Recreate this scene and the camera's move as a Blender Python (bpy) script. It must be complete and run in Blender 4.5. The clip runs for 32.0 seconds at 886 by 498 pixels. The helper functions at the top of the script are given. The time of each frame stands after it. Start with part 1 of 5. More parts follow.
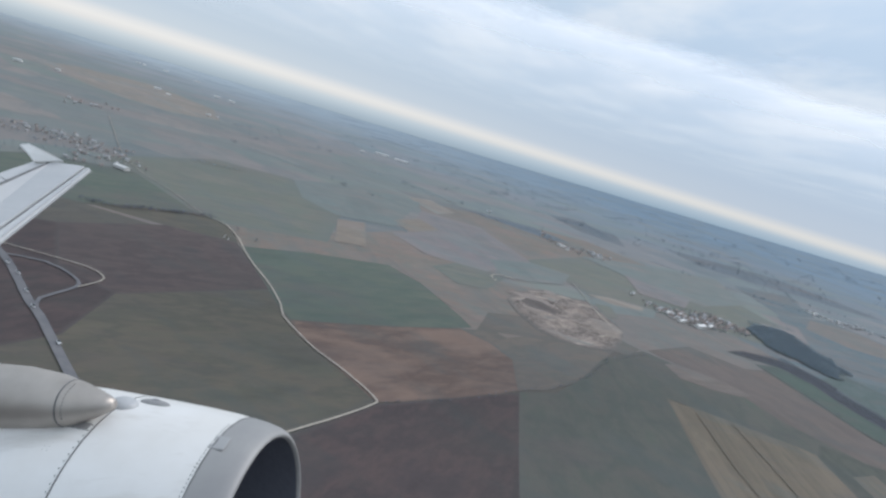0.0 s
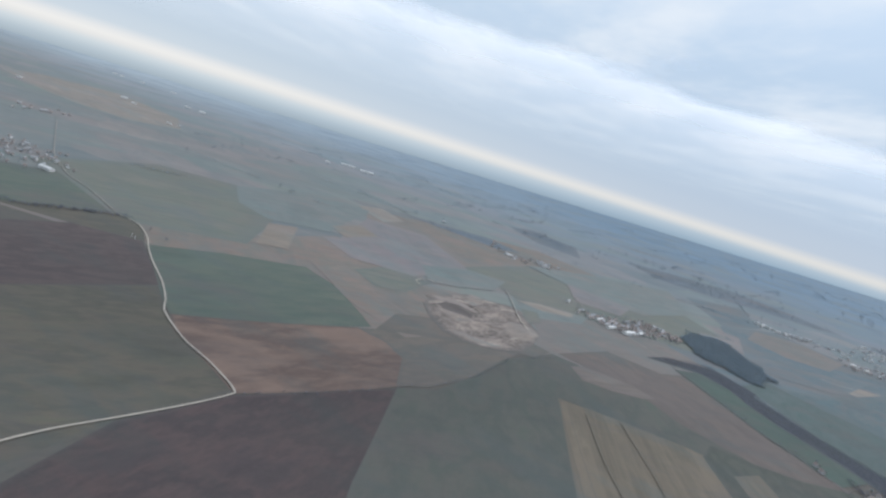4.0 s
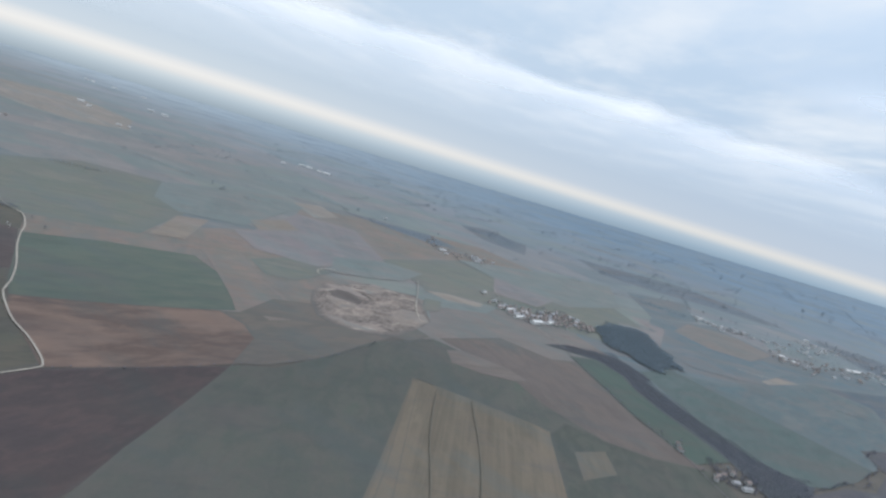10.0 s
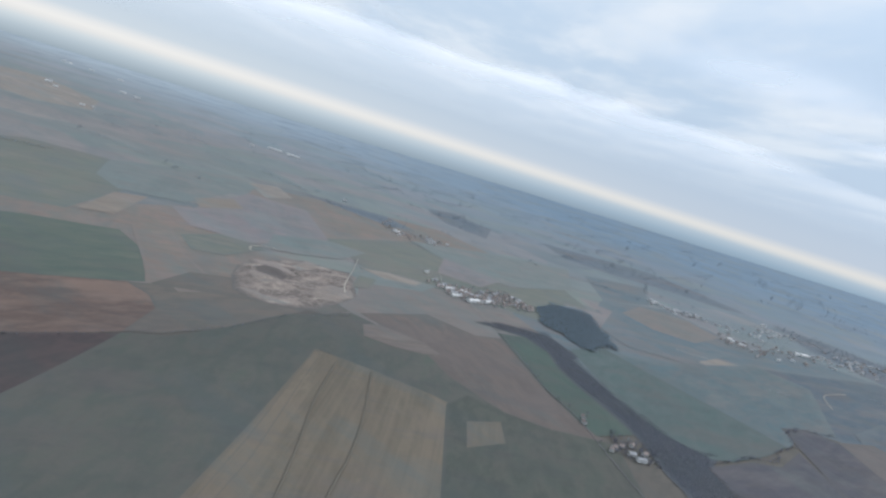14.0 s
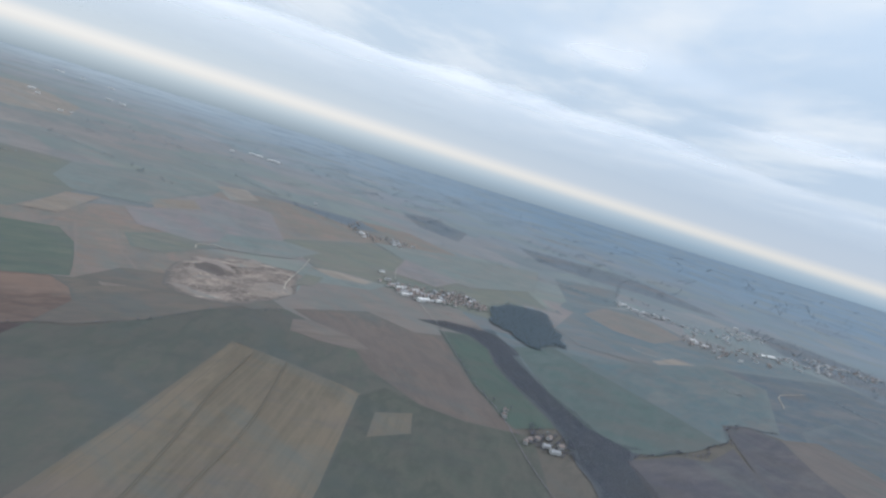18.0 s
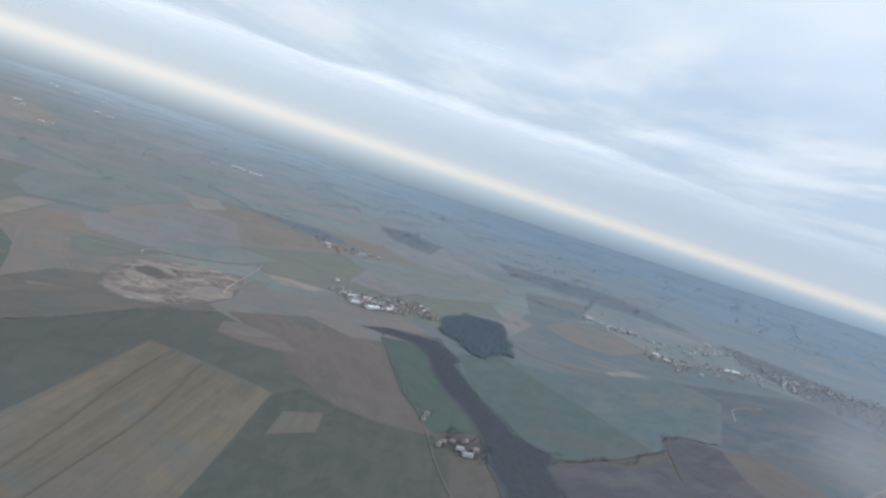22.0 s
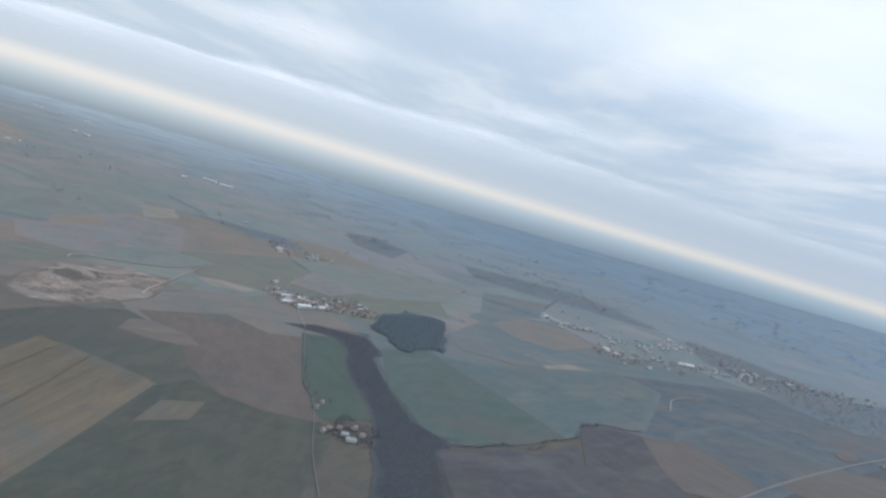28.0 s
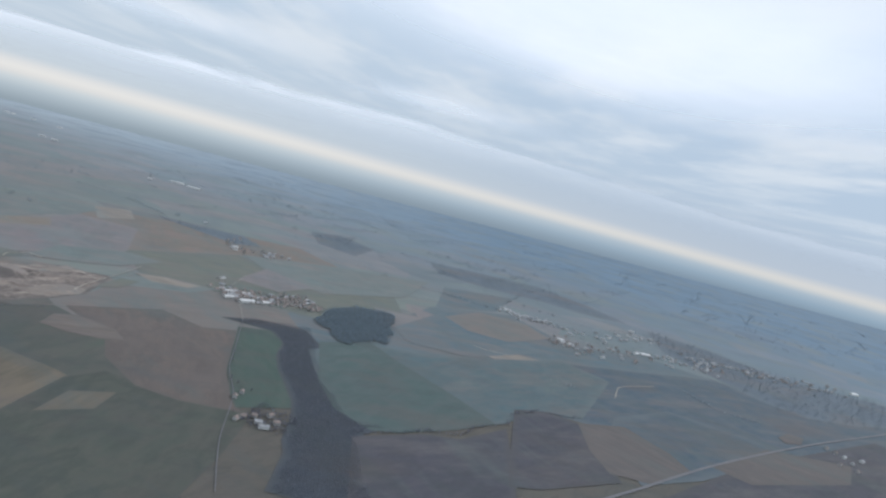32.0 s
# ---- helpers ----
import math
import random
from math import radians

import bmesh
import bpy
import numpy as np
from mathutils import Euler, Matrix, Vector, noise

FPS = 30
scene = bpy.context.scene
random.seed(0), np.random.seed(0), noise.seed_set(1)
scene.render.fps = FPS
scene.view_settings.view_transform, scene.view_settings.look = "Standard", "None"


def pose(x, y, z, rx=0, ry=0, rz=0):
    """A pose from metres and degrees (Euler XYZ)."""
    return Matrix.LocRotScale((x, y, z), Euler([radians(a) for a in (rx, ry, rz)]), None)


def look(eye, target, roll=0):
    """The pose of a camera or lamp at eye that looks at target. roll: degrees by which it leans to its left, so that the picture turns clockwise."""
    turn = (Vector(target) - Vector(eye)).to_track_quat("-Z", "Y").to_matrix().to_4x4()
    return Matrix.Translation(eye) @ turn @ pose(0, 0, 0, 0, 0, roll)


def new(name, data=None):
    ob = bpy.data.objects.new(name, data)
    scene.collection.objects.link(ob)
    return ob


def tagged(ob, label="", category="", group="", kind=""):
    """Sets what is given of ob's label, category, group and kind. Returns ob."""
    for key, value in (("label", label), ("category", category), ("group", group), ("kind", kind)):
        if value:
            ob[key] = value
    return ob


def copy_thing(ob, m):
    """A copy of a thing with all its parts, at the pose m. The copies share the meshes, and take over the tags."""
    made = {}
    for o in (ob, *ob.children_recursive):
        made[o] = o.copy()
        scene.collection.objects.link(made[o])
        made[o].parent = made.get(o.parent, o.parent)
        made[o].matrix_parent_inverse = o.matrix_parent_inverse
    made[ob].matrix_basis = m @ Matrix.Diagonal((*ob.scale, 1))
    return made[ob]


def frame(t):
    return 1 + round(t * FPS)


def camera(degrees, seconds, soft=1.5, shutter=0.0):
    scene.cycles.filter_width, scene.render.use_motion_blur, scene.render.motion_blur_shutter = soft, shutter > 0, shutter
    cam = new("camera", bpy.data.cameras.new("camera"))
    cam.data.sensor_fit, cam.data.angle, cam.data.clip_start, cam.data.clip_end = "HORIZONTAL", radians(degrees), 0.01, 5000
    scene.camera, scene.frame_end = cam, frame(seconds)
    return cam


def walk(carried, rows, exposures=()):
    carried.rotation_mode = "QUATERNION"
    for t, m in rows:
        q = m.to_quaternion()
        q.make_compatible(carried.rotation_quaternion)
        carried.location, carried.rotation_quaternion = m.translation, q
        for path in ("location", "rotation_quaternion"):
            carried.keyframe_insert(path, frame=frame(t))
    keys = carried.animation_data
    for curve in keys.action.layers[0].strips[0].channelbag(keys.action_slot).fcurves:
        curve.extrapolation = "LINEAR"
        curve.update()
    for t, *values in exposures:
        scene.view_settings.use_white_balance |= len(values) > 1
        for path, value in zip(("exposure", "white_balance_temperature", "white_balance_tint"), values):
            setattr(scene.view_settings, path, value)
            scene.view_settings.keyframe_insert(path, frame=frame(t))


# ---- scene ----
cam = camera(66.0, 32.0, soft=2.6)
# seconds, x, y, z, yaw, pitch, lean
PATH = [
    (0.0, 0.00, 0.00, 170.86, 0.000, -10.029, 16.580),
    (0.5, 11.19, -0.09, 172.10, 0.050, -9.616, 16.619),
    (1.0, 22.35, -0.19, 173.35, 0.053, -9.069, 16.721),
    (1.5, 33.46, -0.30, 174.60, -0.089, -8.740, 16.832),
    (2.0, 44.54, -0.41, 175.85, -0.078, -8.598, 16.957),
    (2.5, 55.58, -0.54, 177.10, -0.097, -8.589, 17.021),
    (3.0, 66.59, -0.67, 178.36, -0.097, -8.779, 17.162),
    (3.5, 77.55, -0.82, 179.62, -0.148, -8.682, 17.167),
    (5.5, 121.03, -1.47, 184.67, -0.419, -7.872, 16.941),
    (6.0, 131.81, -1.65, 185.93, -0.457, -7.754, 16.907),
    (6.5, 142.55, -1.83, 187.19, -0.455, -7.697, 16.952),
    (7.0, 153.25, -2.02, 188.45, -0.482, -7.562, 16.962),
    (7.5, 163.91, -2.22, 189.70, -0.487, -7.405, 16.880),
    (8.0, 174.54, -2.42, 190.95, -0.375, -7.262, 16.902),
    (8.5, 185.12, -2.62, 192.19, -0.266, -7.154, 16.798),
    (9.0, 195.67, -2.83, 193.44, -0.235, -7.335, 16.850),
    (9.5, 206.18, -3.05, 194.67, -0.173, -7.586, 16.727),
    (10.0, 216.66, -3.27, 195.90, -0.254, -7.868, 16.669),
    (10.5, 227.09, -3.49, 197.12, -0.199, -7.813, 16.634),
    (11.0, 237.49, -3.71, 198.34, -0.284, -7.790, 16.601),
    (11.5, 247.85, -3.94, 199.54, -0.002, -7.770, 16.543),
    (12.0, 258.17, -4.16, 200.74, 0.048, -7.749, 16.556),
    (12.5, 268.45, -4.39, 201.93, -0.573, -9.085, 16.018),
    (13.0, 278.70, -4.62, 203.11, -1.407, -9.621, 17.001),
    (13.5, 288.91, -4.86, 204.28, -1.333, -9.018, 17.098),
    (14.0, 299.08, -5.09, 205.44, -0.946, -8.616, 17.201),
    (14.5, 309.21, -5.32, 206.59, -0.693, -8.343, 17.115),
    (16.5, 349.36, -6.25, 211.04, -0.509, -8.323, 17.040),
    (17.0, 359.30, -6.48, 212.12, -0.452, -8.236, 17.002),
    (17.5, 369.21, -6.71, 213.19, -0.413, -8.115, 16.922),
    (18.0, 379.08, -6.93, 214.24, -0.310, -7.959, 17.031),
    (18.5, 388.91, -7.16, 215.27, -0.301, -7.763, 17.091),
    (19.0, 398.70, -7.37, 216.28, -0.227, -7.426, 17.279),
    (19.5, 408.45, -7.59, 217.28, -0.060, -7.088, 17.433),
    (20.0, 418.17, -7.80, 218.26, 0.076, -6.870, 17.591),
    (20.5, 427.85, -8.01, 219.22, 0.276, -6.724, 17.621),
    (21.0, 437.49, -8.22, 220.16, 0.327, -6.627, 17.499),
    (21.5, 447.09, -8.42, 221.08, 0.353, -6.627, 17.525),
    (22.0, 456.66, -8.61, 221.98, 0.464, -6.489, 17.566),
    (22.5, 466.18, -8.80, 222.86, 0.447, -6.490, 17.603),
    (23.0, 475.67, -8.98, 223.71, 0.354, -6.510, 17.669),
    (23.5, 485.12, -9.16, 224.55, 0.355, -6.502, 17.642),
    (24.0, 494.54, -9.33, 225.36, 0.404, -6.444, 17.632),
    (24.5, 503.91, -9.49, 226.14, 0.579, -6.202, 17.882),
    (25.0, 513.25, -9.65, 226.91, 0.655, -5.959, 17.940),
    (25.5, 522.55, -9.80, 227.64, 0.722, -5.926, 18.040),
    (27.5, 559.37, -10.31, 230.33, 1.063, -6.195, 16.318),
    (28.0, 568.48, -10.41, 230.93, 1.253, -5.616, 15.802),
    (28.5, 577.55, -10.51, 231.51, 1.189, -5.561, 15.534),
    (29.0, 586.59, -10.59, 232.05, 1.187, -5.375, 15.310),
    (29.5, 595.58, -10.67, 232.57, 1.225, -5.300, 15.226),
    (30.0, 604.54, -10.73, 233.05, 1.250, -5.192, 15.061),
    (30.5, 613.46, -10.79, 233.50, 1.223, -5.190, 15.028),
    (31.0, 622.35, -10.83, 233.93, 1.132, -5.382, 14.918),
    (31.5, 631.19, -10.86, 234.31, 0.942, -5.378, 14.831),
    (32.0, 640.00, -10.87, 234.67, 0.572, -5.223, 14.734),
]


def aim(x, y, z, yaw, pitch, lean):
    yaw, pitch = radians(yaw), radians(pitch)
    ahead = Vector((-math.sin(yaw) * math.cos(pitch), math.cos(yaw) * math.cos(pitch), math.sin(pitch)))
    return look(Vector((x, y, z)), Vector((x, y, z)) + ahead * 100, lean)


walk(cam, [(row[0], aim(*row[1:])) for row in PATH], exposures=[(0.0, 0.02), (5.0, 0.07), (25.5, 0.07), (28.5, -0.01), (32.0, -0.06)])

# ---- world, sun ----
world = bpy.data.worlds.new("overcast_sky")
scene.world = world
world.use_nodes = True
wn, wl = world.node_tree.nodes, world.node_tree.links
wn.clear()


def wnode(kind, **values):
    node = wn.new(kind)
    for key, value in values.items():
        node.inputs[key].default_value = value
    return node


def ramp_stops(node, stops):
    ramp = node.color_ramp
    while len(ramp.elements) < len(stops):
        ramp.elements.new(0.5)
    for element, (place, colour) in zip(ramp.elements, stops):
        element.position, element.color = place, (*colour, 1)


SUN_HEIGHT, SUN_TURN = radians(38), radians(60)
where = wn.new("ShaderNodeTexCoord")
split = wn.new("ShaderNodeSeparateXYZ")
# the sky's bands are tilted to fit the horizon's slope from the camera
lean_over = wn.new("ShaderNodeVectorRotate")
lean_over.rotation_type = "Y_AXIS"
lean_over.inputs["Angle"].default_value = radians(-0.74)
wl.new(where.outputs["Generated"], lean_over.inputs["Vector"])
wl.new(lean_over.outputs[0], split.inputs[0])
height = wn.new("ShaderNodeMapRange")
for key, value in (("From Min", -0.08), ("From Max", 0.32)):
    height.inputs[key].default_value = value
wl.new(split.outputs["Z"], height.inputs["Value"])
bands = wn.new("ShaderNodeValToRGB")


def at(z):
    return (z + 0.08) / 0.4


ramp_stops(bands, [
    (at(-0.08), (0.20, 0.23, 0.26)), (at(-0.055), (0.25, 0.31, 0.36)), (at(-0.038), (0.31, 0.385, 0.45)), (at(-0.024), (0.45, 0.535, 0.605)), (at(-0.014), (0.6, 0.67, 0.72)),
    (at(-0.006), (0.76, 0.765, 0.765)), (at(0.0), (0.82, 0.82, 0.81)), (at(0.006), (0.76, 0.775, 0.79)), (at(0.016), (0.58, 0.66, 0.74)), (at(0.04), (0.53, 0.625, 0.73)),
    (at(0.09), (0.54, 0.645, 0.765)), (at(0.2), (0.56, 0.68, 0.82)), (at(0.32), (0.65, 0.77, 0.92))])
wl.new(height.outputs[0], bands.inputs[0])
east_bands = wn.new("ShaderNodeValToRGB")
ramp_stops(east_bands, [
    (at(-0.08), (0.16, 0.21, 0.27)), (at(-0.05), (0.17, 0.235, 0.31)), (at(-0.032), (0.21, 0.305, 0.41)), (at(-0.022), (0.27, 0.39, 0.515)), (at(-0.012), (0.38, 0.49, 0.60)),
    (at(-0.005), (0.62, 0.65, 0.67)), (at(-0.001), (0.68, 0.69, 0.69)), (at(0.003), (0.61, 0.645, 0.685)), (at(0.011), (0.46, 0.55, 0.67)), (at(0.04), (0.43, 0.53, 0.67)),
    (at(0.09), (0.46, 0.575, 0.725)), (at(0.2), (0.475, 0.605, 0.77)), (at(0.32), (0.57, 0.705, 0.88))])
wl.new(height.outputs[0], east_bands.inputs[0])
eastward = wn.new("ShaderNodeMapRange")
eastward.interpolation_type = "SMOOTHSTEP"
for key, value in (("From Min", -0.6), ("From Max", 0.6)):
    eastward.inputs[key].default_value = value
wl.new(split.outputs["X"], eastward.inputs["Value"])
hazed = wn.new("ShaderNodeMix")
hazed.data_type = "RGBA"
wl.new(eastward.outputs[0], hazed.inputs[0])
wl.new(bands.outputs[0], hazed.inputs[6])
wl.new(east_bands.outputs[0], hazed.inputs[7])
# streaks of a high cloud sheet, laid out flat over the land
lift = wn.new("ShaderNodeMath")
lift.operation = "MAXIMUM"
lift.inputs[1].default_value = 0.015
wl.new(split.outputs["Z"], lift.inputs[0])
flat = wn.new("ShaderNodeVectorMath")
flat.operation = "DIVIDE"
wl.new(where.outputs["Generated"], flat.inputs[0])
wl.new(lift.outputs[0], flat.inputs[1])
turned = wn.new("ShaderNodeMapping")
turned.inputs["Rotation"].default_value = (0, 0, radians(20))
turned.inputs["Scale"].default_value = (0.3, 0.13, 0)
wl.new(flat.outputs[0], turned.inputs[0])
streak = wnode("ShaderNodeTexNoise", Scale=2.6, Detail=5.0, Roughness=0.55)
wl.new(turned.outputs[0], streak.inputs["Vector"])
cover = wn.new("ShaderNodeMapRange")
cover.interpolation_type = "SMOOTHSTEP"
for key, value in (("From Min", 0.4), ("From Max", 0.66), ("To Max", 0.72)):
    cover.inputs[key].default_value = value
wl.new(streak.outputs[0], cover.inputs["Value"])
only_up = wn.new("ShaderNodeMapRange")
for key, value in (("From Min", 0.04), ("From Max", 0.15)):
    only_up.inputs[key].default_value = value
wl.new(split.outputs["Z"], only_up.inputs["Value"])
amount = wn.new("ShaderNodeMath")
amount.operation = "MULTIPLY"
wl.new(cover.outputs[0], amount.inputs[0])
wl.new(only_up.outputs[0], amount.inputs[1])
clouded = wn.new("ShaderNodeMix")
clouded.data_type = "RGBA"
clouded.inputs[7].default_value = (0.80, 0.85, 0.91, 1)
wl.new(amount.outputs[0], clouded.inputs[0])
wl.new(hazed.outputs[2], clouded.inputs[6])
sky = wn.new("ShaderNodeTexSky")
sky.sky_type = "NISHITA"
sky.sun_disc, sky.sun_elevation, sky.sun_rotation = False, SUN_HEIGHT, SUN_TURN
overcast, clear, joined, world_out = (wn.new("ShaderNodeBackground"), wn.new("ShaderNodeBackground"), wn.new("ShaderNodeAddShader"),
                                      wn.new("ShaderNodeOutputWorld"))
overcast.inputs[1].default_value, clear.inputs[1].default_value = 0.99, 0.005
wl.new(clouded.outputs[2], overcast.inputs[0])
wl.new(sky.outputs[0], clear.inputs[0])
wl.new(overcast.outputs[0], joined.inputs[0])
wl.new(clear.outputs[0], joined.inputs[1])
wl.new(joined.outputs[0], world_out.inputs[0])

sun = new("sun", bpy.data.lights.new("sun", "SUN"))
sun.data.energy, sun.data.angle, sun.data.color = 1.75, radians(20), (1.0, 0.955, 0.945)
sun.matrix_world = look((600, 300, 900), (600 - 300 * math.sin(SUN_TURN), 300 - 300 * math.cos(SUN_TURN), 900 - 300 * math.tan(SUN_HEIGHT)))


# ---- materials ----
def material(name, roughness=0.9, metallic=0.0):
    mat = bpy.data.materials.new(name)
    mat.use_nodes = True
    shader = mat.node_tree.nodes["Principled BSDF"]
    shader.inputs["Roughness"].default_value, shader.inputs["Metallic"].default_value = roughness, metallic
    return mat, mat.node_tree.nodes, mat.node_tree.links, shader


def link_noise(nodes, links, vector, scale, detail=4.0, rough=0.55, stretch=(1, 1, 1), turn=0.0):
    place = nodes.new("ShaderNodeMapping")
    place.vector_type = "TEXTURE"
    place.inputs["Scale"].default_value = [1 / (s * scale) if s else 0 for s in stretch]
    place.inputs["Rotation"].default_value = (0, 0, turn)
    noise_node = nodes.new("ShaderNodeTexNoise")
    noise_node.inputs["Scale"].default_value, noise_node.inputs["Detail"].default_value = 1.0, detail
    noise_node.inputs["Roughness"].default_value = rough
    links.new(vector, place.inputs[0])
    links.new(place.outputs[0], noise_node.inputs["Vector"])
    return noise_node.outputs[0]


def spread(nodes, links, value, low, high, to_low=0.0, to_high=1.0):
    node = nodes.new("ShaderNodeMapRange")
    for key, number in (("From Min", low), ("From Max", high), ("To Min", to_low), ("To Max", to_high)):
        node.inputs[key].default_value = number
    links.new(value, node.inputs["Value"])
    return node.outputs[0]


def blend(nodes, links, factor, a, b):
    node = nodes.new("ShaderNodeMix")
    node.data_type = "RGBA"
    for socket, value in ((node.inputs[0], factor), (node.inputs[6], a), (node.inputs[7], b)):
        if isinstance(value, (int, float)):
            socket.default_value = value
        elif isinstance(value, tuple):
            socket.default_value = (*value, 1)
        else:
            links.new(value, socket)
    return node.outputs[2]


def verge(nodes, links, spot, turn):
    """How far the crop has closed: whole inside a field, giving way in patches to the weeds of its border."""
    rim = nodes.new("ShaderNodeVertexColor")
    rim.layer_name = "rim"
    torn = nodes.new("ShaderNodeMath")
    torn.operation = "MULTIPLY_ADD"
    torn.inputs[1].default_value = 1.3
    links.new(link_noise(nodes, links, spot, 0.03, 4, 0.65, (0.7, 1.2, 0), turn), torn.inputs[0])
    links.new(spread(nodes, links, rim.outputs[0], 0, 1, -0.65, 0.95), torn.inputs[2])
    return spread(nodes, links, torn.outputs[0], 0.0, 1.0)


def streaked(nodes, links, spot, colour, dark, light, scale=0.018, turn=0.4, amount=0.55):
    """Uneven growth and soil: drawn-out darker and lighter streaks at two sizes."""
    long = link_noise(nodes, links, spot, scale, 6, 0.68, (0.45, 1.5, 0), turn)
    colour = blend(nodes, links, spread(nodes, links, long, 0.5, 0.64, 0, amount), colour, light)
    other = link_noise(nodes, links, spot, scale * 0.7, 6, 0.7, (0.4, 1.7, 0), turn * 0.5 + 1.9)
    return blend(nodes, links, spread(nodes, links, other, 0.5, 0.64, 0, amount), colour, dark)


def crossing_soil(nodes, links, spot, colour, base=(0.15, 0.16, 0.155)):
    """Soil types that run on across the borders of fields: damp green hollows, dry brown rises, dark wet veins."""
    shade = sum(base) / 3
    rises = link_noise(nodes, links, spot, 0.0075, 7, 0.66, (0.7, 1.3, 0), 0.5)
    colour = blend(nodes, links, spread(nodes, links, rises, 0.5, 0.66, 0, 0.55), colour, (1.22 * shade, 1.04 * shade, 0.97 * shade))
    hollows = link_noise(nodes, links, spot, 0.0105, 7, 0.66, (0.6, 1.4, 0), -0.6)
    colour = blend(nodes, links, spread(nodes, links, hollows, 0.5, 0.66, 0, 0.5), colour, (0.8 * shade, 1.0 * shade, 0.99 * shade))
    veins = link_noise(nodes, links, spot, 0.024, 8, 0.7, (0.45, 1.6, 0), 0.25)
    return blend(nodes, links, spread(nodes, links, veins, 0.54, 0.68, 0, 0.4), colour, (0.74 * shade, 0.76 * shade, 0.8 * shade))


def soil_ramp(nodes, links, value, stops):
    ramp = nodes.new("ShaderNodeValToRGB")
    ramp_stops(ramp, stops)
    links.new(value, ramp.inputs[0])
    return ramp.outputs[0]


def times(colour, k):
    return tuple(k * c for c in colour)


def field_material(name, base, patch, wear, turn=0.0, rows=0.35, patch_scale=0.012, mottled=0.0, strips=0.0, edge=(0.094, 0.09, 0.082)):
    """Farmland: damp and dry patches at two sizes, drilled or ploughed rows along one direction, fine crumbs, weedy borders."""
    mat, nodes, links, shader = material(name, 0.95)
    spot = nodes.new("ShaderNodeNewGeometry").outputs["Position"]
    broad = link_noise(nodes, links, spot, patch_scale, 8, 0.62, (0.7, 1.5, 0), turn)
    colour = soil_ramp(nodes, links, broad, [(0.3, times(base, 0.78)), (0.4, base), (0.47, times(patch, 0.95)), (0.53, times(base, 0.9)), (0.6, patch), (0.68, times(wear, 1.05))])
    small = link_noise(nodes, links, spot, patch_scale * 5, 7, 0.68, (0.5, 1.6, 0), turn + 0.2)
    colour = blend(nodes, links, spread(nodes, links, small, 0.5, 0.66, 0, 0.4), colour, wear)
    colour = blend(nodes, links, spread(nodes, links, small, 0.48, 0.34, 0, 0.4), colour, times(base, 0.75))
    if strips:
        beds = link_noise(nodes, links, spot, 0.035, 4, 0.6, (0.06, 1.0, 0), turn)
        colour = blend(nodes, links, spread(nodes, links, beds, 0.5, 0.6, 0, strips), colour, times(wear, 1.1))
        colour = blend(nodes, links, spread(nodes, links, beds, 0.46, 0.36, 0, strips), colour, times(base, 0.72))
    if mottled:
        colour = streaked(nodes, links, spot, colour, (0.098, 0.118, 0.119), (0.18, 0.16, 0.148), 0.012, turn - 0.3, mottled)
        colour = streaked(nodes, links, spot, colour, (0.113, 0.14, 0.128), (0.142, 0.127, 0.121), 0.035, turn - 0.2, mottled * 0.7)
    lines = link_noise(nodes, links, spot, 0.3, 2, 0.5, (0.02, 1.0, 0), turn)
    colour = blend(nodes, links, spread(nodes, links, lines, 0.42, 0.6, 0, rows), colour, wear)
    fine = spread(nodes, links, link_noise(nodes, links, spot, 0.11, 6, 0.7), 0.3, 0.7)
    weeds = tuple(0.55 * a + 0.45 * b for a, b in zip(base, edge))
    colour = crossing_soil(nodes, links, spot, blend(nodes, links, verge(nodes, links, spot, turn), weeds, colour), base)
    links.new(colour, shader.inputs["Base Color"])
    bump = nodes.new("ShaderNodeBump")
    bump.inputs["Strength"].default_value, bump.inputs["Distance"].default_value = 0.4, 0.3
    links.new(fine, bump.inputs["Height"])
    links.new(bump.outputs[0], shader.inputs["Normal"])
    return mat


def plain_material(name, colour, other, scale, roughness=0.85, metallic=0.0, by_object=0.0, bump_by=0.2, distance=0.02):
    """A painted, plastered, metal or bark surface with mottling at two scales and a random shade per piece."""
    mat, nodes, links, shader = material(name, roughness, metallic)
    spot = nodes.new("ShaderNodeTexCoord").outputs["Object"]
    coarse = spread(nodes, links, link_noise(nodes, links, spot, scale, 5, 0.6), 0.35, 0.68)
    fine = spread(nodes, links, link_noise(nodes, links, spot, scale * 9, 3, 0.6), 0.3, 0.7)
    shaded = blend(nodes, links, coarse, colour, other)
    if by_object:
        chance = nodes.new("ShaderNodeObjectInfo").outputs["Random"]
        shaded = blend(nodes, links, spread(nodes, links, chance, 0, 1, 0, by_object), shaded, tuple(0.45 * c for c in other))
    links.new(shaded, shader.inputs["Base Color"])
    bump = nodes.new("ShaderNodeBump")
    bump.inputs["Strength"].default_value, bump.inputs["Distance"].default_value = bump_by, distance
    links.new(fine, bump.inputs["Height"])
    links.new(bump.outputs[0], shader.inputs["Normal"])
    return mat


